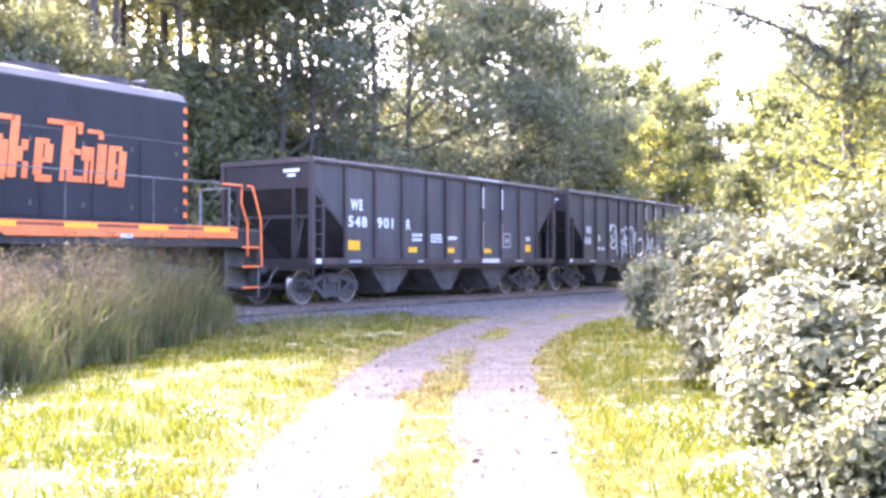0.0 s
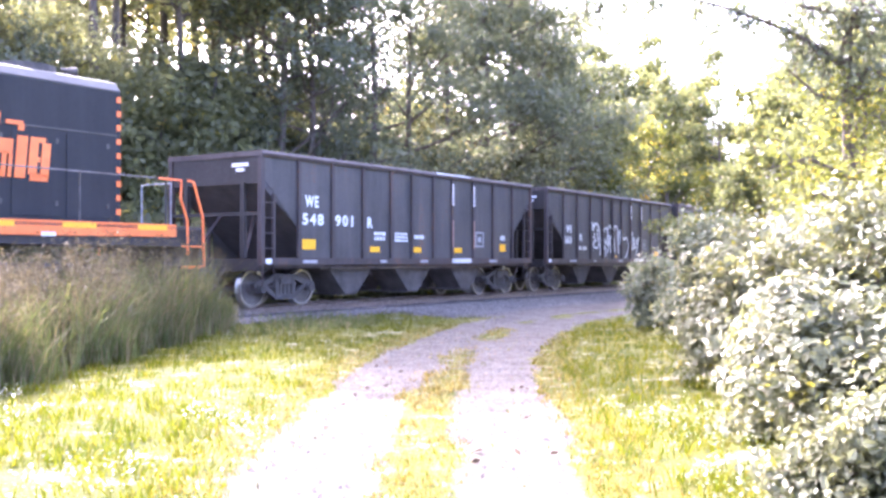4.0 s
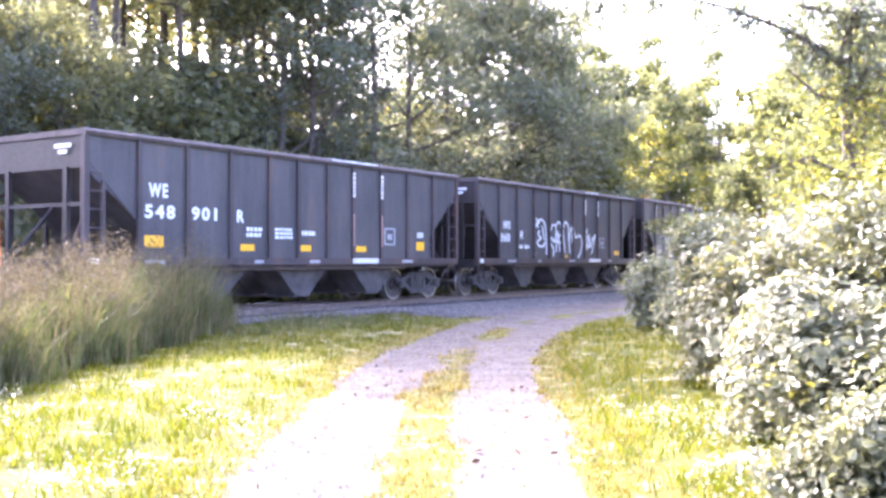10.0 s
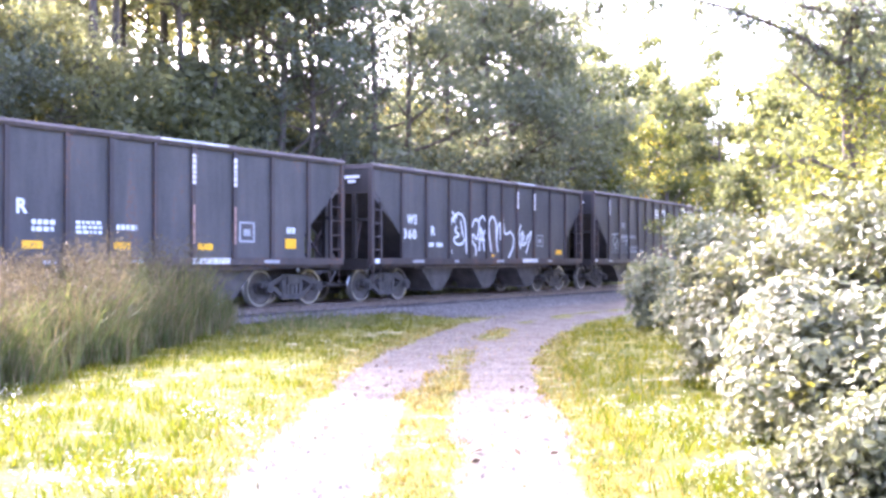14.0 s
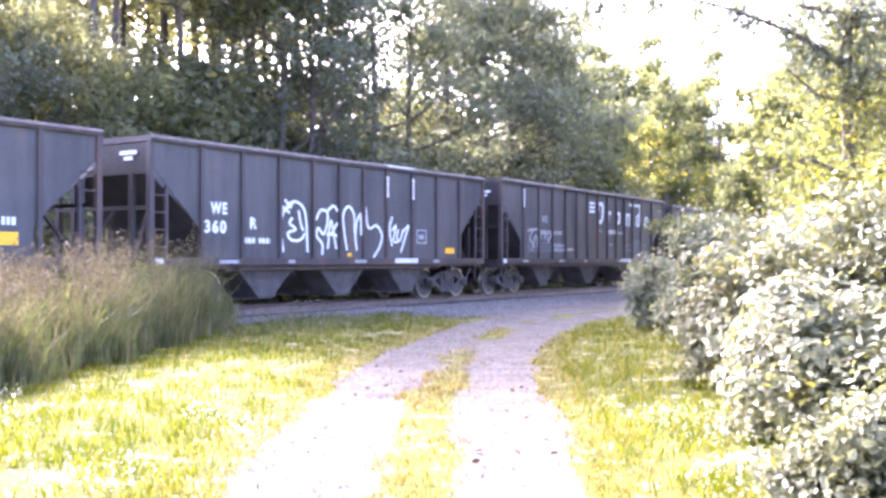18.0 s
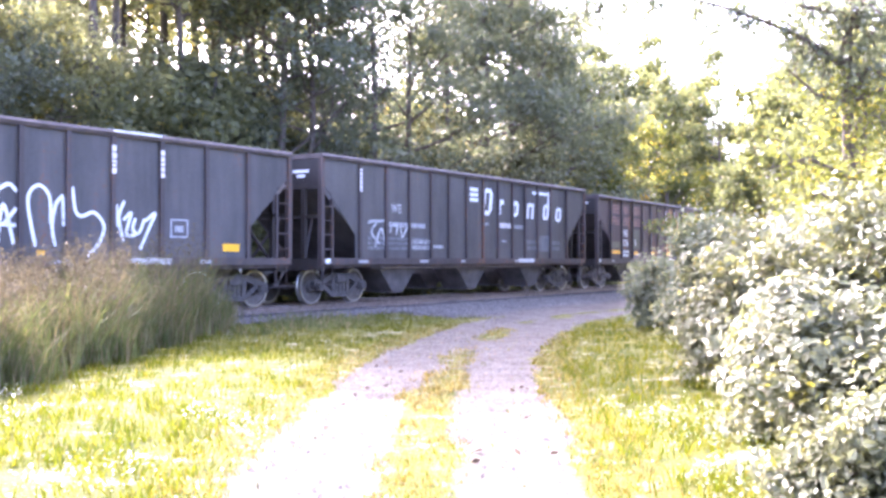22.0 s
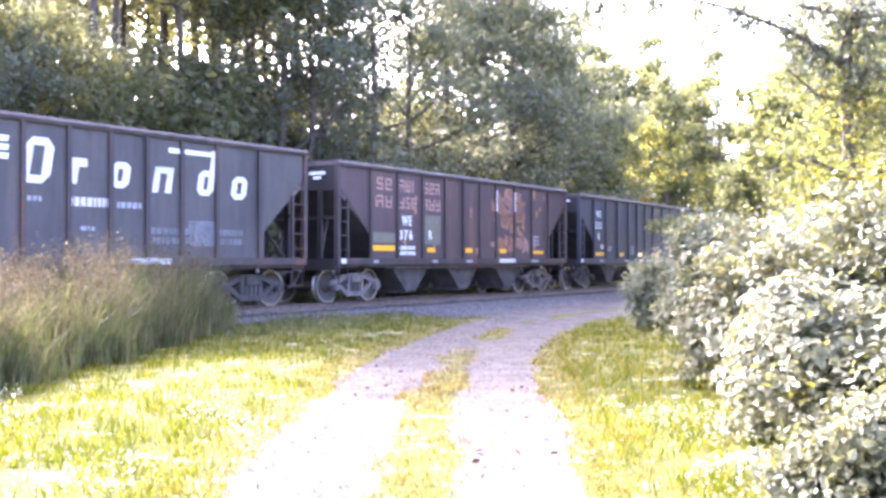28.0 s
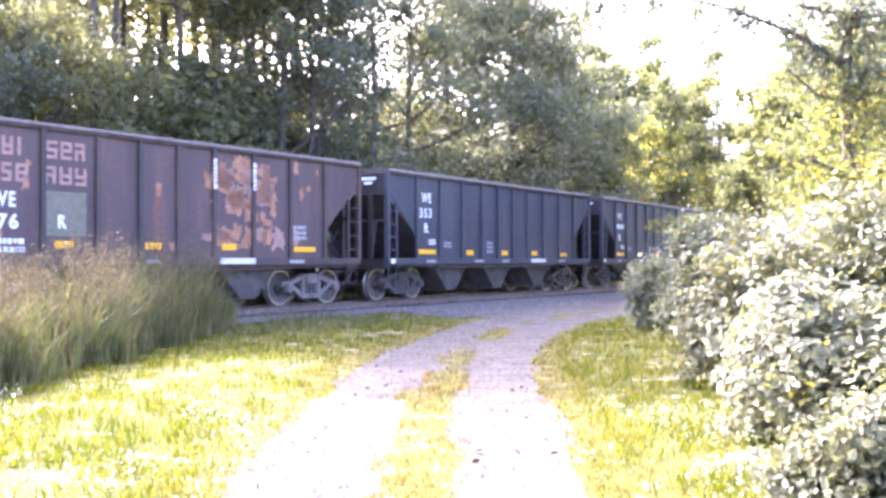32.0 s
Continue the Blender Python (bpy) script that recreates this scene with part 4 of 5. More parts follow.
    part("rear_lights", Shape().tube([(H, -.14, 4.45), (H + .05, -.14, 4.45)], .10, 12).tube([(H, .14, 4.45), (H + .05, .14, 4.45)], .10, 12), M_BARE, body)
    # lettering on the hood, as plain blocks; places behind the first car's front corner, less 0.55 for the couplers
    def block(u0, u1, z0, z1, lean=.09):
        sh = Shape().slab([(u0 + .55, z0), (u1 + .55, z0), (u1 + .55 + lean * (z1 - z0), z1), (u0 + .55 + lean * (z1 - z0), z1)], -.985, -.969)
        part("name_block", sh, M_ORANGE, body, "large orange company name drawn as plain blocks")
    for u, w in ((-9.10, .42), (-8.28, .42), (-7.28, .40), (-5.60, .42)):     # round characters
        block(u, u + .18, 2.78, 3.40)
        block(u + w - .16, u + w + .02, 3.04 if w < .42 else 2.74, 3.40)
        block(u + .06, u + w - .04, 3.40, 3.50)
        block(u + .04, u + w, 2.66, 2.80)
        block(u + .18, u + w - .16, 3.02, 3.12)
    block(-7.82, -7.64, 2.70, 3.88)
    block(-8.00, -7.64, 3.78, 3.88)
    block(-7.62, -7.50, 3.02, 3.30)
    block(-7.52, -7.40, 2.70, 3.02)
    block(-7.52, -7.38, 3.24, 3.44)
    block(-6.70, -6.42, 2.70, 3.90)
    block(-6.46, -6.18, 2.70, 2.82)
    block(-6.46, -6.22, 3.24, 3.36)
    block(-6.96, -6.16, 3.80, 3.90, .03)
    block(-6.28, -6.18, 3.66, 3.80)
    block(-6.16, -6.07, 2.70, 3.20)
    block(-6.20, -5.92, 3.14, 3.42)
    block(-6.02, -5.95, 2.70, 3.14)
    block(-5.88, -5.66, 2.70, 3.50)
    block(-6.05, -5.70, 3.70, 3.78, .02)
    block(-5.80, -5.68, 3.60, 3.72)
    block(-9.75, -9.50, 2.70, 3.88)
    block(-9.50, -9.20, 2.70, 2.84)
    # handrails, steps and end platform
    for sgn in (-1, 1):
        rails = Shape().tube([(R - .95, sgn * 1.46, 2.86), (F + 3, sgn * 1.46, 2.92)], .015, 6)
        part("handrail", rails, M_TRUCK_RUST, eng, "grey walkway handrail")
        for k in range(8):
            x = R - 1.0 - k * 2.1
            part("stanchion", Shape().tube([(x, sgn * 1.46, 1.86), (x, sgn * 1.46, 2.88)], .02, 6), M_UNDER, eng)
        a = Shape().tube([(R - 1.2, sgn * 1.46, 2.86), (R - .60, sgn * 1.48, 2.85), (R - .64, sgn * 1.5, 2.45), (R - .47, sgn * 1.52, 2.0), (R - .45, sgn * 1.52, 1.25)], .026, 6)
        part("stair_rail", a, M_ORANGE, eng, "orange bent stair handrail")
        a = Shape().tube([(R - .40, sgn * 1.44, 2.86), (R - .27, sgn * 1.48, 2.84), (R - .04, sgn * 1.52, 2.1), (R - .0, sgn * 1.52, 1.0)], .026, 6)
        part("stair_rail", a, M_ORANGE, eng, "orange bent stair handrail")
        for z in (.50, .98, 1.42):
            y0, y1 = sorted((sgn * 1.05, sgn * 1.53))
            stepp = part("stair_step", Shape().box(R - .64, R - .08, y0, y1, z, z + .035), M_UNDER, eng)
            y0, y1 = sorted((sgn * 1.531, sgn * 1.54))
            part("step_edge", Shape().box(R - .64, R - .08, y0, y1, z - .002, z + .04), M_ORANGE, stepp, "orange step edge")
        y0, y1 = sorted((sgn * 1.0, sgn * 1.05))
        part("stair_side", Shape().box(R - .72, R, y0, y1, .42, 1.80), M_UNDER, eng)
    part("pilot", Shape().box(R - .06, R, -1.45, 1.45, .30, 1.45), M_UNDER, eng)
    part("coupler", Shape().box(R, -.02, -.11, .11, .80, .98).box(-.24, 0, -.15, .15, .74, 1.04), M_UNDER, eng)
    part("end_rail", Shape().tube([(R - .06, -.5, 1.86), (R - .06, -.5, 2.86), (R - .06, .5, 2.86), (R - .06, .5, 1.86)], .022, 6), M_FADED, eng)
    part("fuel_tank", Shape().span([(-1.3, .45), (1.3, .45), (1.45, .65), (1.45, 1.45), (-1.45, 1.45), (-1.45, .65)], R - 12.4, R - 7.2), M_END, eng, "black fuel tank")
    part("air_reservoir", Shape().tube([(R - 7.6, -1.2, 1.30), (R - 6.9, -1.2, 1.30)], .16, 12), M_UNDER, eng)
    # cab and nose
    cabin = part("cab", Shape().span([(-1.5, 1.86), (1.5, 1.86), (1.5, 4.2), (1.2, 4.65), (-1.2, 4.65), (-1.5, 4.2)], H - 14.6, H - 12.4), M_LOCO, eng, "black crew cab")
    for sgn in (-1, 1):
        y0, y1 = sorted((sgn * 1.501, sgn * 1.512))
        for x in (H - 13.4, H - 14.4):
            part("cab_window", Shape().box(x, x + .75, y0, y1, 3.2, 3.95), M_GLASS, cabin)
    part("nose", Shape().span([(-.95, 1.86), (.95, 1.86), (.95, 3.1), (.7, 3.25), (-.7, 3.25), (-.95, 3.1)], F + .8, H - 14.6), M_LOCO, eng)
    for x in (R - 4.2, R - 15.2):
        sh = Shape()
        for y0, y1 in ((-1.2, -1.02), (1.02, 1.2)):
            sh.slab([(-2.5, .62), (-2.5, .95), (-1.5, 1.10), (1.5, 1.10), (2.5, .95), (2.5, .62), (1.9, .40), (-1.9, .40)][::-1], y0, y1)
            ym = y0 - .08 if y0 < 0 else y1
            for k in (-2.05, 0, 2.05):
                sh.box(k - .2, k + .2, ym, ym + .08, .35, .75)
            for k in (-1.0, 1.0):
                sh.tube([(k, (y0 + y1) / 2 * 1.08, .5), (k, (y0 + y1) / 2 * 1.08, .98)], .13, 10)
        fr = part("truck", sh, M_TRUCK, eng, "dusty six-wheel truck frame", at=pose(x, 0, 0))
        for k in (-2.05, 0, 2.05):
            w = part("wheelset", BIG_WHEELSET, M_WHEEL, fr, at=pose(k, 0, .508))
            rolling.append((w, k, .508))
    return eng


engine = locomotive()
moving.append((engine, -0.55 - 9.7, 5.5))


# ---- plants ----
def leaf_mesh(name, centres, size, mat, seed, flat=0.0, fold=0.25, long=1.5, facing=None, pointed=False):
    """Leaves as folded four-cornered blades round the given centres, one mesh. flat: how much they lie level."""
    r = np.random.RandomState(seed)
    c = np.asarray(centres, float)
    n = len(c)
    up = r.normal(size=(n, 3)) * (1 - flat) + np.array([0, 0, 1.2]) * flat
    if facing is not None:
        up += facing
    up /= np.linalg.norm(up, axis=1)[:, None]
    a = r.normal(size=(n, 3))
    a -= (a * up).sum(1)[:, None] * up
    a /= np.linalg.norm(a, axis=1)[:, None]
    b = np.cross(up, a)
    s = size * r.uniform(.55, 1.35, (n, 1))
    if pointed:
        mid = up * s * fold * .3
        v = np.stack([c - a * s * .75, c - a * s * .30 + b * s * .46 + mid, c + a * s * .25 + b * s * .34 + mid, c + a * s * .85, c + a * s * .25 - b * s * .34 + mid, c - a * s * .30 - b * s * .46 + mid], 1).reshape(-1, 3)
        k = 6 * np.arange(n)[:, None]
        f = np.concatenate([np.concatenate([k, k + 1, k + 2, k + 3], 1), np.concatenate([k, k + 3, k + 4, k + 5], 1)])
        me = bpy.data.meshes.new(name)
        me.from_pydata(v.tolist(), [], f.tolist())
        me.materials.append(mat)
        return me
    v = np.stack([c - a * s * long / 2, c + b * s * .5 + up * s * fold * .3, c + a * s * long / 2, c - b * s * .5 + up * s * fold * .3], 1).reshape(-1, 3)
    k = 4 * np.arange(n)[:, None]
    f = np.concatenate([np.concatenate([k, k + 1, k + 2], 1), np.concatenate([k, k + 2, k + 3], 1)])
    me = bpy.data.meshes.new(name)
    me.from_pydata(v.tolist(), [], f.tolist())
    me.materials.append(mat)
    return me


def limb(sh, start, way, length, radius, rng, tips, depth):
    """A branch that bends and forks; tips collects the ends."""
    pts, p, d = [Vector(start)], Vector(start), Vector(way).normalized()
    n = 4
    for i in range(n):
        d = (d + Vector((rng.uniform(-.25, .25), rng.uniform(-.25, .25), rng.uniform(-.08, .22)))).normalized()
        p = p + d * length / n
        pts.append(p.copy())
    sh.tube(pts, [radius * (1 - .7 * i / n) for i in range(n + 1)], 4)
    tips += [pts[-1], (pts[-1] + pts[-2]) / 2]
    if depth:
        for i in (2, 3):
            w = (d + Vector((rng.uniform(-1, 1), rng.uniform(-1, 1), rng.uniform(-.2, .6)))).normalized()
            limb(sh, pts[i], w, length * .6, radius * .45, rng, tips, depth - 1)


def tree(label, height, spread_, bare, leaf, size, count, seed, mat_leaf, lean=0.0, puff=.75):
    """A tree: tapered trunk with limbs, and a crown of leaves in clumps round the branch ends."""
    rng = random.Random(seed)
    t = tagged(new("tree"), label, "tree")
    sh, tips = Shape(), []
    pts, p = [], Vector((0, 0, -.2))
    for i in range(9):
        pts.append(p.copy())
        p = p + Vector((rng.uniform(-.12, .12) + lean, rng.uniform(-.12, .12), height * .92 / 8))
    r0 = .0085 * height + .04
    sh.tube(pts, [r0 * (1.25 - i * .14) if i else r0 * 1.5 for i in range(9)], 8)
    part("trunk", sh, M_BARK, t, smooth=True)
    n = int(9 + height * .7)
    for k in range(n):
        q = bare + (1 - bare) * (k + rng.random()) / n
        i = min(7, int(q * 8))
        base = pts[i].lerp(pts[i + 1], q * 8 - i)
        w = rng.uniform(0, 6.283)
        reach = spread_ * (1.15 - .75 * abs(q - bare - .25)) * rng.uniform(.6, 1.1) * (1.25 - q * .55)
        bough = Shape()
        limb(bough, base, (math.cos(w), math.sin(w), rng.uniform(.1, .8)), reach, r0 * .35, rng, tips, 1)
        part("limb", bough, M_BARK, t)
    rs = np.random.RandomState(seed)
    c = np.array([tuple(v) for v in tips])
    pick = rs.randint(0, len(c), count)
    pos = c[pick] + rs.normal(size=(count, 3)) * np.array([puff, puff, puff * .6]) * rs.uniform(.5, 1.2, (count, 1))
    part("crown", leaf_mesh("crown", pos, size, mat_leaf, seed, .2), mat_leaf, t, leaf)
    return t


def shrub(label, width, height, size, count, seed, mat, category="shrub", flat=.3, shell=.45, core=None):
    """A shrub: stems from the ground, leaves thick on the outside of several rounded masses."""
    rng, rs = random.Random(seed), np.random.RandomState(seed)
    t = tagged(new("shrub"), label, category)
    lobes = []
    for k in range(12):
        w, q = rng.uniform(0, 6.28), rng.random() ** .6
        h = height * (rng.uniform(.35, .78) * (1.1 - .4 * q) if k < 7 else rng.uniform(.08, .25))
        lobes.append((math.cos(w) * width * q * .62, math.sin(w) * width * q * .62, h, width * rng.uniform(.32, .52)))
        x, y, z, r = lobes[-1]
        stems = Shape().tube([(x * .15, y * .15, -.1), (x * .5, y * .5, z * .5), (x, y, z)], [.03, .022, .01], 5)
        for j in range(5):
            a, b = rng.uniform(0, 6.28), rng.uniform(-.2, 1)
            stems.tube([(x * .7, y * .7, z * .7), (x + math.cos(a) * r * .9, y + math.sin(a) * r * .9, z + b * r * .8)], [.012, .004], 4)
        part("stem", stems, M_STEM, t)
    L = np.array(lobes)
    pick = rs.randint(0, len(L), count)
    d = rs.normal(size=(count, 3))
    d /= np.linalg.norm(d, axis=1)[:, None]
    rad = L[pick, 3:4] * (1 - shell * rs.random((count, 1)) ** 1.6) * (1 + .22 * np.sin(5 * d[:, :1] + pick[:, None]) * np.cos(4 * d[:, 1:2] + 2 * pick[:, None]))
    pos = L[pick, :3] + d * rad * np.array([1, 1, .9])
    keep = pos[:, 2] > .02
    pos = pos[keep]
    part("foliage", leaf_mesh("foliage", pos, size, mat, seed, flat, facing=d[keep] * .7), mat, t)
    return t


def put(thing, x, y, turn=0.0, scale=1.0, dz=0.0):
    thing.matrix_basis = pose(x, y, ground_z(x, y) + dz, 0, 0, turn) @ Matrix.Scale(scale, 4)


def again(thing, x, y, turn, scale=1.0, label="", dz=0.0):
    c = copy_thing(thing, pose(x, y, ground_z(x, y) + dz, 0, 0, turn))
    c.scale = (scale,) * 3
    if label:
        c["label"] = label
    return c


def far_side(s, off):
    x, y, _ = track(s, -off)
    return x, y


# woods beyond the track
TALL = [tree("slender forest tree with open crown against the sky", 16, 2.6, .60, "leafy crown with gaps", .13, 3400, 11 + k, L_FOREST, puff=.55) for k in range(4)]
YOUNG = [tree("young leafy forest tree under the taller ones", 8, 2.0, .10, "dense young crown", .165, 3700, 16 + k, L_FOREST, puff=.55) for k in range(3)]
CROWN = [tree("tall bare-stemmed forest tree with a high crown", 19, 3.0, .85, "high leafy crown", .20, 4300, 24 + k, L_FOREST, puff=.8) for k in range(1)]
HIGH = [tree("tall bare-stemmed forest tree with a high crown", 19, 3.0, .62, "high leafy crown", .20, 4300, 21 + k, L_FOREST, puff=.8) for k in range(2)]
BROAD = [tree("large dense dark green forest tree", 19.5, 4.2, .08, "dense dark crown", .16, 9500, 31 + k, L_DEEP, puff=.7) for k in range(3)]
GOLD = [tree("sunlit yellow-green tree at the wood's edge", 10, 2.6, .10, "yellowing crown", .15, 5200, 51 + k, L_YELLOW, puff=.36) for k in range(3)]
GREEN = [tree("grey-green tree far along the line", 12, 2.8, .08, "hazy green crown", .17, 5600, 61 + k, L_FAR, puff=.42) for k in range(2)]
UNDER = [shrub("dense undergrowth shrub along the far side of the track", 2.2, 4.2, .21, 1700, 71 + k, L_FOREST, shell=.6, flat=.2) for k in range(3)]
rng = random.Random(8)
used = set()


def plant(kinds, x, y, scale, label=""):
    fresh = [o for o in kinds if o.name not in used]
    ob = fresh[0] if fresh else kinds[rng.randrange(len(kinds))]
    if ob.name not in used:
        used.add(ob.name)
        put(ob, x, y, rng.uniform(0, 360), scale)
        return ob
    return again(ob, x, y, rng.uniform(0, 360), scale, label)


def beyond(kinds, x, y, scale, gap=7.0):
    """Plants a tree at least gap metres past the track's middle, farther back on the same bearing if need be."""
    k = 1.0
    while beside(x * k, y * k)[1] > -gap and k < 1.7:
        k += .01
    plant(kinds, x * k, y * k, scale * k)


def bearing(turn, y):
    """A place y metres ahead, at turn (its tangent) to the right of the view."""
    return turn * y, y


for turn in np.arange(-.52, -.15, .06):                # open, thin-stemmed wood
    for y in (30 if turn < -.40 else 43,):
        q, r_ = turn + rng.uniform(-.02, .02), y + rng.uniform(-2, 2) + 14 * (turn + .4)
        x, y_ = bearing(q, r_)
        if beside(x, y_)[1] < -6.5 and beside(x, y_)[0] > 3:
            plant(TALL, x, y_, rng.uniform(.72, .92) * (1.3 if y > 40 else 1) * (.8 if beside(x, y_)[0] < 9 else 1))
for s in np.arange(2.6, 20, 1.8):                       # taller stems, lower where the sun comes through
    for off in ((8.5, 11.5, 14.5) if s < 10 else (9.0, 13.5)):
        x, y = far_side(s + rng.uniform(-.4, .4), off + rng.uniform(-.5, .5))
        across = .82 * x + .57 * y                      # sun comes in low over the lawn below 10
        low = s < 10.2 or across < 7.2 or (across < 10 and y > 33.6)
        high = 11.5 if s < 5.5 else 9.6 if s < 10.2 else 11.8 if low else 20.0 if across < 10 else 17.4 + .8 * (off - 8.5)
        plant(HIGH if low or across >= 10 else CROWN, x, y, high / 19.5 * rng.uniform(.96, 1.03))
for turn in np.arange(-.40, -.16, .06):
    x, y = bearing(turn + rng.uniform(-.02, .02), 45 + rng.uniform(-1.5, 1.5) + 10 * (turn + .4))
    plant(HIGH, x, y, rng.uniform(1.0, 1.15))
for turn in np.arange(-.165, .10, .034):                # big dense trees
    for y in (37, 46):
        x, y_ = bearing(turn + rng.uniform(-.01, .01), y + rng.uniform(-1.2, 1.2) + 20 * turn)
        if y < 40 if turn > -.08 else (y > 40) == (round(turn / .034) % 3 == 0):
            beyond(BROAD, x, y_, rng.uniform(.66, .78))
        elif y > 40 and turn > -.02:
            beyond(BROAD, x, y_, rng.uniform(.78, .9), 9.5)
for turn, y, sc in ((.100, 44, .80), (.112, 52, .70)):
    beyond(BROAD, turn * y, y, sc)
for turn in np.arange(.12, .36, .022):                  # lower trees farther along
    for y in (62, 80):
        x, y_ = bearing(turn + rng.uniform(-.01, .01), y + rng.uniform(-4, 4))
        if beside(x, y_)[1] < -5:
            plant(GREEN if rng.random() < .8 else GOLD, x, y_, rng.uniform(1.15, 1.5) * y / 72)
for s in np.arange(-34, 80, 2.3):                       # undergrowth
    for off in (5.6, 8.8):
        x, y = far_side(s + rng.uniform(-.8, .8), off + rng.uniform(-.6, .6))
        plant(UNDER, x, y, rng.uniform(.7, 1.05) * (1.0 if off < 6 else 1.3))

for s in (*np.arange(4, 22, 1.6), *np.arange(22, 62, 1.15)):
    x, y = far_side(s + rng.uniform(-.5, .5), rng.uniform(9.5, 14.0) + (3 if s > 22 else 0))
    plant(YOUNG, x, y, rng.uniform(.75, 1.15) * (1.15 if s > 24 else 1))

for k, turn in enumerate(np.arange(-.27, .10, .021)):   # leafy fill under the big trees
    if -.23 < turn < -.09 and k % 2:
        continue
    y = 28.0
    while beside(turn * y, y)[1] > -8.5:
        y += .5
    y += rng.uniform(0, 2.5)
    plant(YOUNG, turn * y, y, rng.uniform(.66, .95) * (1.0 if -.17 < turn < -.05 else 1.2))
for turn, y in ((-.33, 33), (-.30, 35), (-.275, 34), (-.25, 36), (-.225, 35), (-.20, 37)):
    plant(YOUNG, turn * y, y, rng.uniform(.95, 1.1))
for turn, y, sc in ((.150, 52, .72), (.182, 54, .84), (.205, 56, .92)):
    beyond(GOLD, turn * y, y, sc, 6.5)
for turn, y, sc in ((.168, 58, .85), (.222, 58, .95), (.24, 57, .85)):
    beyond(GREEN, turn * y, y, sc, 6.5)
AUTUMN = [shrub("orange-yellow shrub at the wood's edge", 1.6, 4.6, .17, 1500, 91, L_AUTUMN, shell=.6, flat=.2)]
for turn, y, sc in ((.192, 47, 1.0), (.222, 50, .85)):
    beyond(AUTUMN, turn * y, y, sc, 5.0)
# Broad trees added mostly left of the view, to shade the tall grass.
for x, y, sc in ((-15.5, 26, .68), (-16.3, 29, .74), (-13.8, 27.5, .66), (-13.0, 29.0, .60)):
    plant(BROAD, x, y, sc)

# trees on the drive's side, past the bushes
for x, y, sc in ((13.0, 38, .92), (16.5, 40, 1.1), (20, 42, 1.2), (10.8, 31, .60), (13.6, 30, .80), (17.5, 34, .95), (22.5, 44, 1.3), (9.6, 27, .42), (12.0, 27, .62), (15.0, 28, .78), (11.2, 33, .72), (10.0, 24, .55), (14.5, 35, 1.0), (10.4, 38, .62), (12.4, 42, .74), (15.6, 47.5, .95), (9.0, 31, .40)):
    plant(GOLD if x > 12 else GREEN, x, y, sc)

for s in (20.6, 22.2, 23.8):                            # added tall trees, crowns above the view, to shade the bushes by the gravel
    for off in (9.5, 13.5):
        x, y = far_side(s + rng.uniform(-.4, .4), off + rng.uniform(-.5, .5))
        plant(CROWN, x, y, (19.0 + .8 * (off - 9.5)) / 19.5)


# near bushes
OPEN_SIDE = (-.80, -.22, .56)


def near_bush(label, x, y, width, height, size, count, seed, mat, flat=.40, open_=.52):
    """A bush of many leafy shoots: each shoot's end carries a cluster of leaves turned to the open side, with dark gaps between."""
    rng_, rs = random.Random(seed), np.random.RandomState(seed)
    t = tagged(new("bush"), label, "bush")
    lobes, pos, face = [], [], []
    for k in range(13):
        w, q = rng_.uniform(0, 6.28), rng_.random() ** .6
        h = height * (rng_.uniform(.38, .80) * (1.1 - .35 * q) if k < 8 else rng_.uniform(.08, .30))
        lobes.append((math.cos(w) * width * q * .62, math.sin(w) * width * q * .62, h, width * rng_.uniform(.34, .50)))
    each = 64
    shoots = count // each
    for k, (lx, ly, lz, lr) in enumerate(lobes):
        stem = Shape().tube([(lx * .15, ly * .15, -.1), (lx * .5, ly * .5, lz * .5), (lx, ly, lz)], [.02, .013, .007], 5)
        for j in range(shoots // len(lobes)):
            d = Vector((rng_.gauss(0, 1), rng_.gauss(0, 1), rng_.gauss(.25, 1))).normalized()
            end = Vector((lx, ly, lz)) + d * lr * rng_.choice((rng_.uniform(.45, .8), rng_.uniform(.8, 1.12), rng_.uniform(1.0, 1.3)))
            if end.z < .05:
                continue
            if j % 3 == 0:
                stem.tube([Vector((lx, ly, lz)) * .85, end], [.010, .004], 4)
            n = rng_.randrange(each // 2, int(each * 1.5))
            r_ = rs.normal(size=(n, 3)) * np.array([1, 1, .62]) * size * 2.1
            pos.append(np.array(end) + r_)
            face.append(np.tile(np.array(d) * .35 + np.array(OPEN_SIDE) * open_ + np.array([rng_.gauss(0, .35), rng_.gauss(0, .35), .1]), (n, 1)))
        part("stem", stem, M_STEM, t)
    pos, face = np.concatenate(pos), np.concatenate(face)
    ok = pos[:, 2] > .02
    part("foliage", leaf_mesh("foliage", pos[ok], size, mat, seed, flat, facing=face[ok], fold=.7, pointed=mat is not L_GREY), mat, t)
    put(t, x, y)


near_bush("broad-leaved bush in glaring sun beside the drive", 3.95, 11.8, 1.35, 2.0, .064, 15000, 101, L_BUSH, open_=.42)
near_bush("tall yellow-green bush in glaring sun", 5.3, 11.4, 1.6, 2.8, .068, 19000, 102, L_SUNBUSH, open_=.36)
near_bush("tall yellow-green bush in glaring sun", 7.2, 12.4, 1.9, 3.7, .072, 16000, 103, L_SUNBUSH, open_=.36)
near_bush("low broad-leaved bush in glaring sun", 2.80, 6.7, 1.10, 1.50, .046, 15000, 104, L_BUSH, open_=.60)
near_bush("small low bush at the foot of the taller ones", 3.0, 8.3, .62, .85, .046, 7500, 110, L_BUSH, open_=.75)
near_bush("low broad-leaved bush in glaring sun", 2.45, 5.75, .62, .75, .044, 5000, 111, L_BUSH, open_=.60)
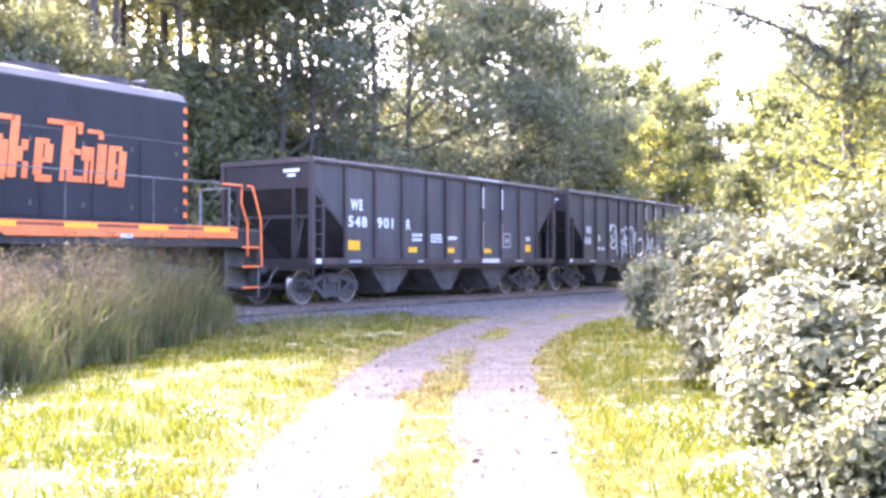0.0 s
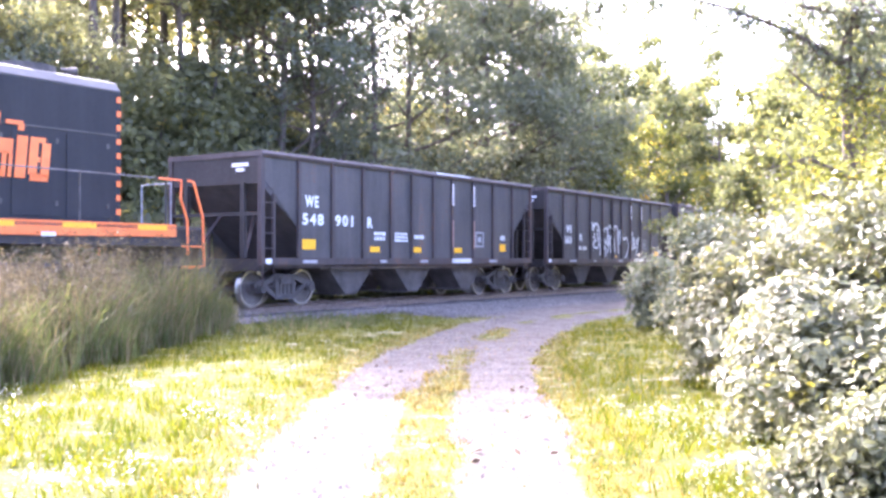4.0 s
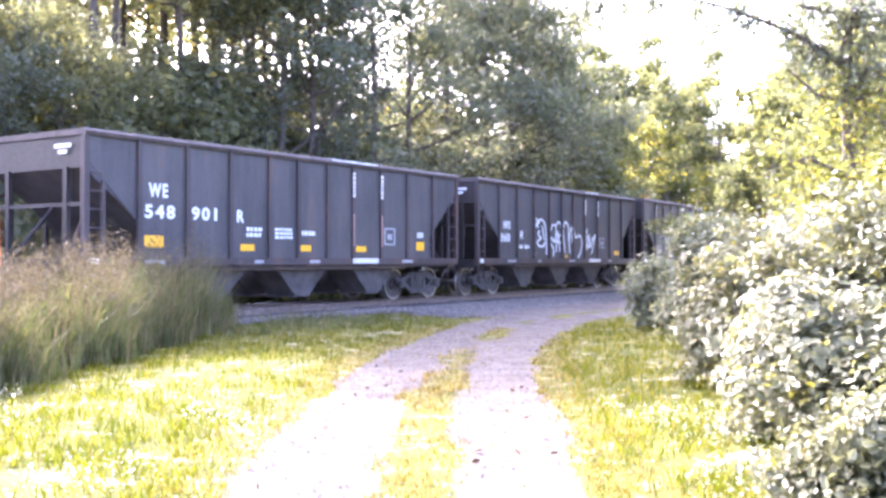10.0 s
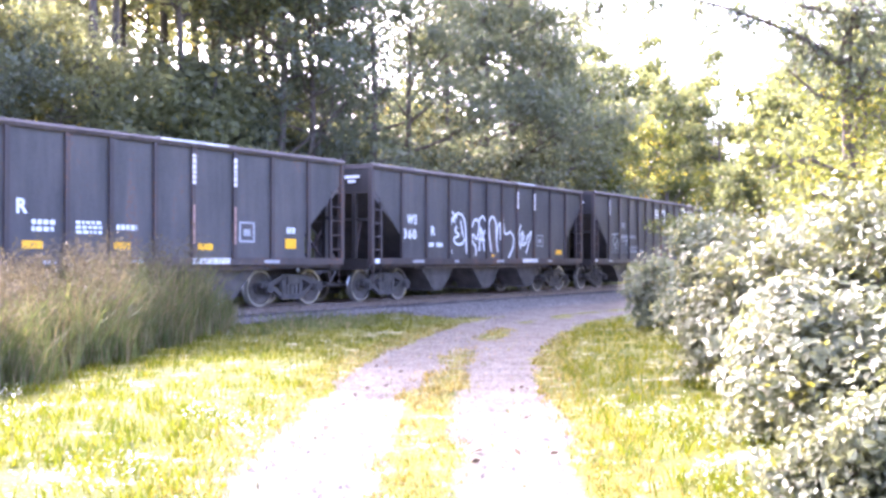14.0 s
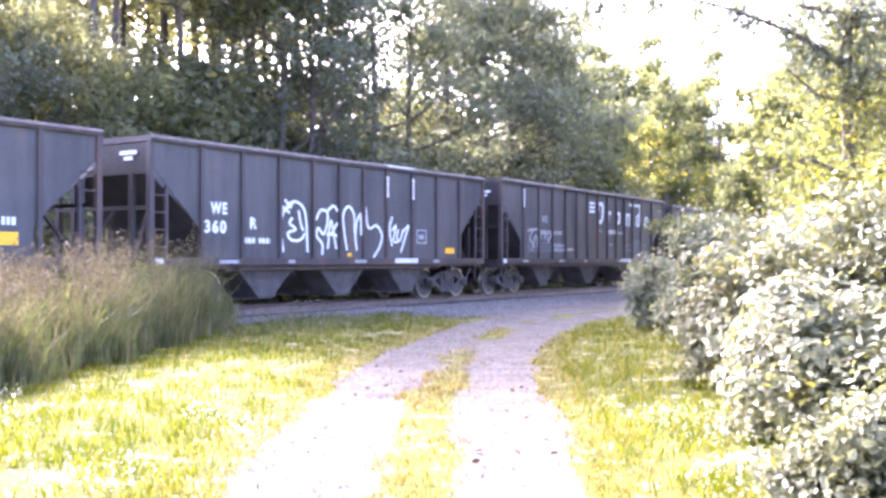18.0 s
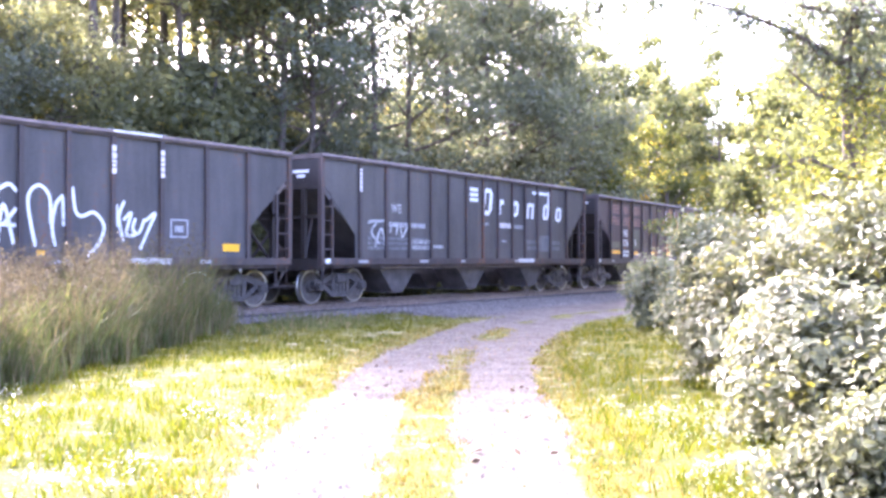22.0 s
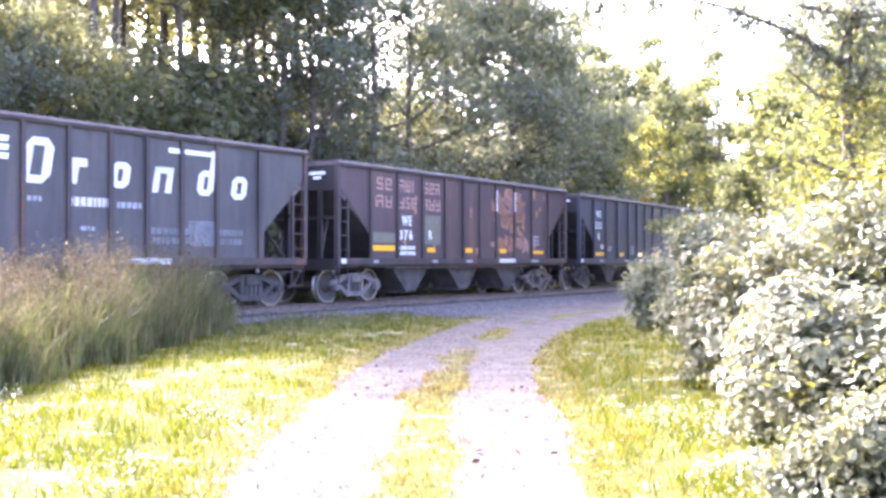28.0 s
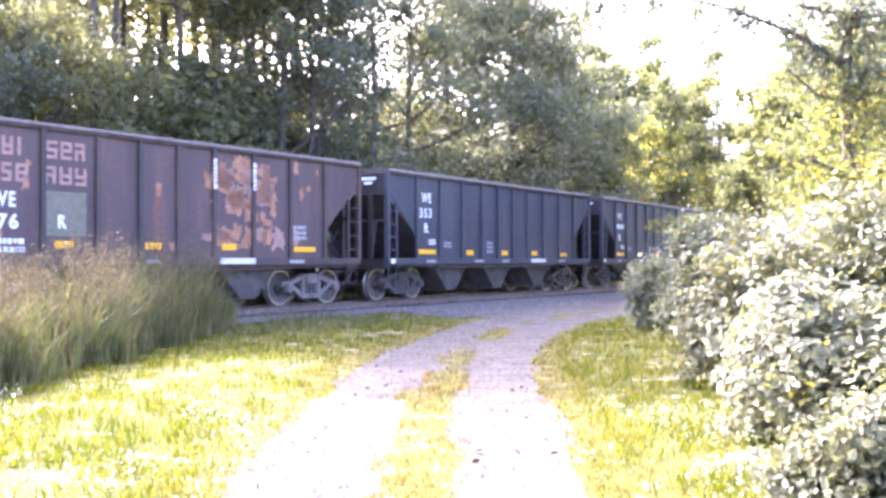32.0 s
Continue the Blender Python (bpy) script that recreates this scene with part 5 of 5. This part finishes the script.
near_bush("broad-leaved bush in glaring sun", 3.85, 8.8, 1.2, 2.0, .056, 14000, 105, L_BUSH, open_=.45)
near_bush("shaded grey-green bush beside the gravel", 5.2, 20.4, 1.25, 2.35, .085, 10000, 106, L_GREY)
near_bush("shaded grey-green bush beside the gravel", 6.7, 18.8, 1.4, 2.6, .085, 10000, 107, L_GREY)
near_bush("shaded grey-green bush beside the gravel", 4.55, 21.6, .8, 1.4, .08, 5000, 108, L_GREY)
near_bush("tall shaded green bush behind the sunlit ones", 7.6, 16.5, 1.6, 3.4, .10, 9000, 109, L_GREY)


def leaning_tree():
    """A tree beside the drive whose long limb hangs over the view."""
    t = tagged(new("tree"), "slim tree with a long bare limb and hanging leaves", "tree")
    r = random.Random(77)
    part("trunk", Shape().tube([(0, 0, -.2), (.05, 0, 2), (.02, .05, 3.6), (-.02, 0, 4.6), (.10, .1, 6.2), (.0, .1, 8.5)], [.15, .12, .10, .09, .07, .03], 8), M_BARK, t, smooth=True)
    ways = [[(-.02, 0, 4.5), (-.45, .0, 4.85), (-.95, -.05, 5.1), (-1.5, -.1, 5.30), (-2.1, -.1, 5.50), (-3.0, -.2, 5.75), (-4.4, -.3, 6.0)]]
    for k in range(26):
        z, w = r.uniform(2.0, 6.2) if k < 15 else r.uniform(1.6, 4.2), r.uniform(0, 6.28)
        reach = r.uniform(.7, 1.5)
        ways.append([(0, 0, z), (math.cos(w) * reach * .5, math.sin(w) * reach * .5, z + r.uniform(.0, .4)), (math.cos(w) * reach, math.sin(w) * reach, z + r.uniform(.0, .7))])
    spots, low = [], []
    for k, way in enumerate(ways):
        limb_ = part("limb", Shape().tube(way, [.05 * (1 - .8 * i / (len(way) - 1)) for i in range(len(way))], 6), M_BARK, t)
        for j in range(64 if k == 0 else 8):
            i = r.randrange(1, len(way)) if j < 46 else len(way) - 1
            a = Vector(way[i - 1]).lerp(Vector(way[i]), r.random())
            drop = r.choice((r.uniform(-.3, .2), r.uniform(.1, .85))) if k == 0 else r.uniform(-.4, .5)
            drop = r.uniform(.45, 1.15) if k == 0 and j >= 46 else drop
            b = a + Vector((r.uniform(-.3, .3), r.uniform(-.3, .3), -drop))
            part("twig", Shape().tube([a, (a + b) / 2 + Vector((r.uniform(-.06, .06), 0, .03)), b], [.012, .009, .005], 4), M_BARK, limb_)
            for q in range(r.randrange(14, 44) if k == 0 else 42):
                p = a.lerp(b, r.uniform(.1, 1.1))
                g_ = .08 if k == 0 else .24
                (spots if p.z > 4.2 else low).append((p.x + r.gauss(0, g_), p.y + r.gauss(0, g_), p.z + r.gauss(0, g_)))
    part("crown", leaf_mesh("crown", spots, .07, L_DEEP, 78, .1), L_DEEP, t, "sparse hanging leaves")
    part("lower_crown", leaf_mesh("lower_crown", low, .062, L_YELLOW, 79, .1), L_YELLOW, t, "yellow-green lower leaves")
    put(t, 6.42, 16.0)


leaning_tree()


# ---- grass ----
def blades(name, spots, heights, width, lean, mat, seed):
    """Grass blades: bent two-piece strips, one mesh."""
    r = np.random.RandomState(seed)
    p = np.asarray(spots, float)
    n = len(p)
    h = np.asarray(heights, float)[:, None]
    w = r.uniform(0, 6.283, n)
    side = np.stack([np.cos(w), np.sin(w), 0 * w], 1) * (width * r.uniform(.6, 1.4, n))[:, None]
    bend = r.normal(size=(n, 3)) * np.array([1, 1, 0]) * lean * h
    mid = p + bend * .35 + np.array([0, 0, 1]) * h * .6
    tip = p + bend + np.array([0, 0, 1]) * h * r.uniform(.8, 1.0, (n, 1))
    v = np.stack([p - side / 2, p + side / 2, mid + side * .4, mid - side * .4, tip], 1).reshape(-1, 3)
    k = 5 * np.arange(n)[:, None]
    quads = np.concatenate([k, k + 1, k + 2, k + 3], 1).tolist()
    tris = np.concatenate([k + 3, k + 2, k + 4], 1).tolist()
    me = bpy.data.meshes.new(name)
    me.from_pydata(v.tolist(), [], quads + tris)
    me.materials.append(mat)
    return new(name, me)


def sow(count, x0, x1, y0, y1, keep, rng, even=1.0):
    got = []
    while len(got) < count:
        y = y0 + (y1 - y0) * rng.random() ** even
        x = rng.uniform(x0, x1) * (0.45 + 0.55 * (y - y0 + 4) / (y1 - y0 + 4)) if x0 < -6 else rng.uniform(x0, x1)
        if rng.random() < keep(x, y):
            got.append((x, y, ground_z(x, y) - .01))
    return got


def lawn_keep(x, y):
    if gravel_share(x, y) > .45:
        return 0.02
    s, off = beside(x, y)
    if off < 1.9:
        return 0
    g = abs(drive_gap(x, y))
    if g < .5:
        return .25
    tuft = .55 + 1.5 * noise.noise((x * 2.4, y * 1.5, 11)) + .8 * noise.noise((x * .5, y * .5, 14))
    return max(.06, min(1.0, tuft))


g = random.Random(21)
sp = sow(52000, -11, 8, 4.6, 27, lawn_keep, g, 1.5)
tagged(blades("grass", sp, [g.uniform(.05, .17) * (.5 if abs(drive_gap(x, y)) < 1.6 else 1) for x, y, z in sp], .011, .5, L_GRASS, 1), "sunlit short yellow-green grass with weeds", "grass", kind="stuff")
sp = sow(8000, -2.6, 2.6, 4.6, 24, lambda x, y: max(.08, min(1, .5 + 1.6 * noise.noise((x * 3.0, y * 1.6, 17)))) * (1.0 if gravel_share(x, y) < .5 else .12) * (1 - .6 * step(13, 16, y)) if abs(drive_gap(x, y)) < .42 else (.35 if 1.25 < abs(drive_gap(x, y)) < 1.9 else 0), g, 1.4)
tagged(blades("verge_grass", sp, [g.uniform(.03, .09) for _ in sp], .012, .8, L_DRYGRASS, 2), "short yellow grass on the drive's middle strip", "grass", kind="stuff")
sp = sow(6000, -9, 5, 4.6, 11.5, lambda x, y: (1.0 if noise.noise((x * 1.1, y * .8, 5)) > .12 else .05) if abs(drive_gap(x, y)) > 1.35 and gravel_share(x, y) < .3 else 0, g, 1.4)
weeds = new("weeds", leaf_mesh("weeds", [(x, y, z + g.uniform(.03, .16)) for x, y, z in sp], .022, L_CLOVER, 4, .6))
tagged(weeds, "pale broad-leaved weeds glinting in the sun", "weeds", kind="stuff")

sp = sow(420, -3, 4, 4.6, 22, lambda x, y: 1.0 if gravel_share(x, y) > .5 else .15, g, 1.3)
litter = new("leaf_litter", leaf_mesh("leaf_litter", [(x, y, z + .03) for x, y, z in sp], .045, M_LITTER, 31, .75))
tagged(litter, "dry brown leaves scattered on the gravel drive", "leaf litter", kind="stuff")


def tall_share(x, y):
    """How tall the tall grass stands, 0 to 1: full in the middle of its patch, falling off to the rim."""
    s, off = beside(x, y)
    rim = -4.45 - (20.0 - y) * .05 + .5 * noise.noise((y * .5, 2, 0)) - x
    low = y - 10.4 + .7 * noise.noise((x * .5, 7, 0)) + .10 * (x + 5)
    return max(0.0, min(1.0, rim / .45, low / 1.1, (off - 2.0) / .8))


def tall_keep(x, y):
    return tall_share(x, y) ** .7 * max(.05, min(1, .45 + 1.7 * noise.noise((x * 2.0, y * 2.0, 9))))


sp = sow(13500, -10.5, -2.6, 10.0, 22.5, tall_keep, g)
tagged(blades("tall_grass", sp, [(.25 + g.uniform(.3, 1.05) * tall_share(x, y)) * (1 + .35 * noise.noise((x * .9, y * .9, 4))) * (1 + .38 * step(13, 19, y)) for x, y, z in sp], .018, .30, L_TALL, 5), "tall hazy grass with tan seed heads by the track", "tall grass", kind="stuff")
sp = sow(2000, -10.5, -2.6, 10.0, 22.5, lambda x, y: tall_keep(x, y) * tall_share(x, y), g)
heads, stalks, tops = [], [], []
for x, y, z in sp:
    hh = g.uniform(.75, 1.40) * (.55 + .45 * tall_share(x, y)) * (1 + .3 * noise.noise((x * .9, y * .9, 4))) * (1 + .25 * step(13, 19, y))
    stalks.append((x, y, z))
    tops.append(hh + .1)
    for k in range(16):
        heads.append((x + g.gauss(0, .06), y + g.gauss(0, .06), z + hh + g.gauss(0, .15)))
tagged(new("seed_heads", leaf_mesh("seed_heads", heads, .016, L_SEED, 6, 0, .2, 4.0)), "tan feathery seed heads above the tall grass", "tall grass", kind="stuff")
tagged(blades("grass_stalks", stalks, tops, .007, .05, L_SEED, 8), "thin tan stalks of the tall grass", "tall grass", kind="stuff")
sp = sow(2600, -7.5, 2.5, 15, 25, lambda x, y: max(0, .35 + 1.6 * noise.noise((x * .6, y * .6, 12))) if 1.9 < beside(x, y)[1] < 4.4 and drive_gap(x, y) < -1.6 else 0, g)
tagged(blades("trackside_grass", sp, [g.uniform(.08, .30) for _ in sp], .014, .4, L_TALL, 7), "shaded green grass at the ballast's edge", "grass", kind="stuff")


# ---- what moves ----
ROLL = (-1.16209116e-10, 2.20231099e-08, -1.56297262e-06, 5.37346992e-05, -0.000910619428, 0.00606471765, -0.0434476498, -0.323631725, 9.99128523)


def front(t):
    """Metres along the track of the first car's front corner."""
    v = 0.0
    for c in ROLL:
        v = v * t + c
    return v


def motions():
    times = [k * 0.5 for k in range(65)]
    for thing, behind, arm in moving:
        rows = []
        for t in times:
            s = front(t) + behind
            ax, ay, _ = track(s - arm)
            bx, by, _ = track(s + arm)
            a = math.atan2(by - ay, bx - ax)
            x, y = (ax + bx) / 2, (ay + by) / 2
            if thing is engine:
                x, y = x + 9.7 * math.cos(a), y + 9.7 * math.sin(a)
            rows.append((t, pose(x, y, RAIL, 0, 0, math.degrees(a))))
        walk(thing, rows)
    turns, last = [0.0], front(0.0)
    for k in range(1, 321):
        t = k * 0.1
        if last - front(t) > 0.40 or k == 320:
            turns.append(t)
            last = front(t)
    for ob, x, r in rolling:
        walk(ob, [(t, pose(x, 0, r, 0, math.degrees((front(t) - front(0.0)) / r), 0)) for t in turns])


motions()
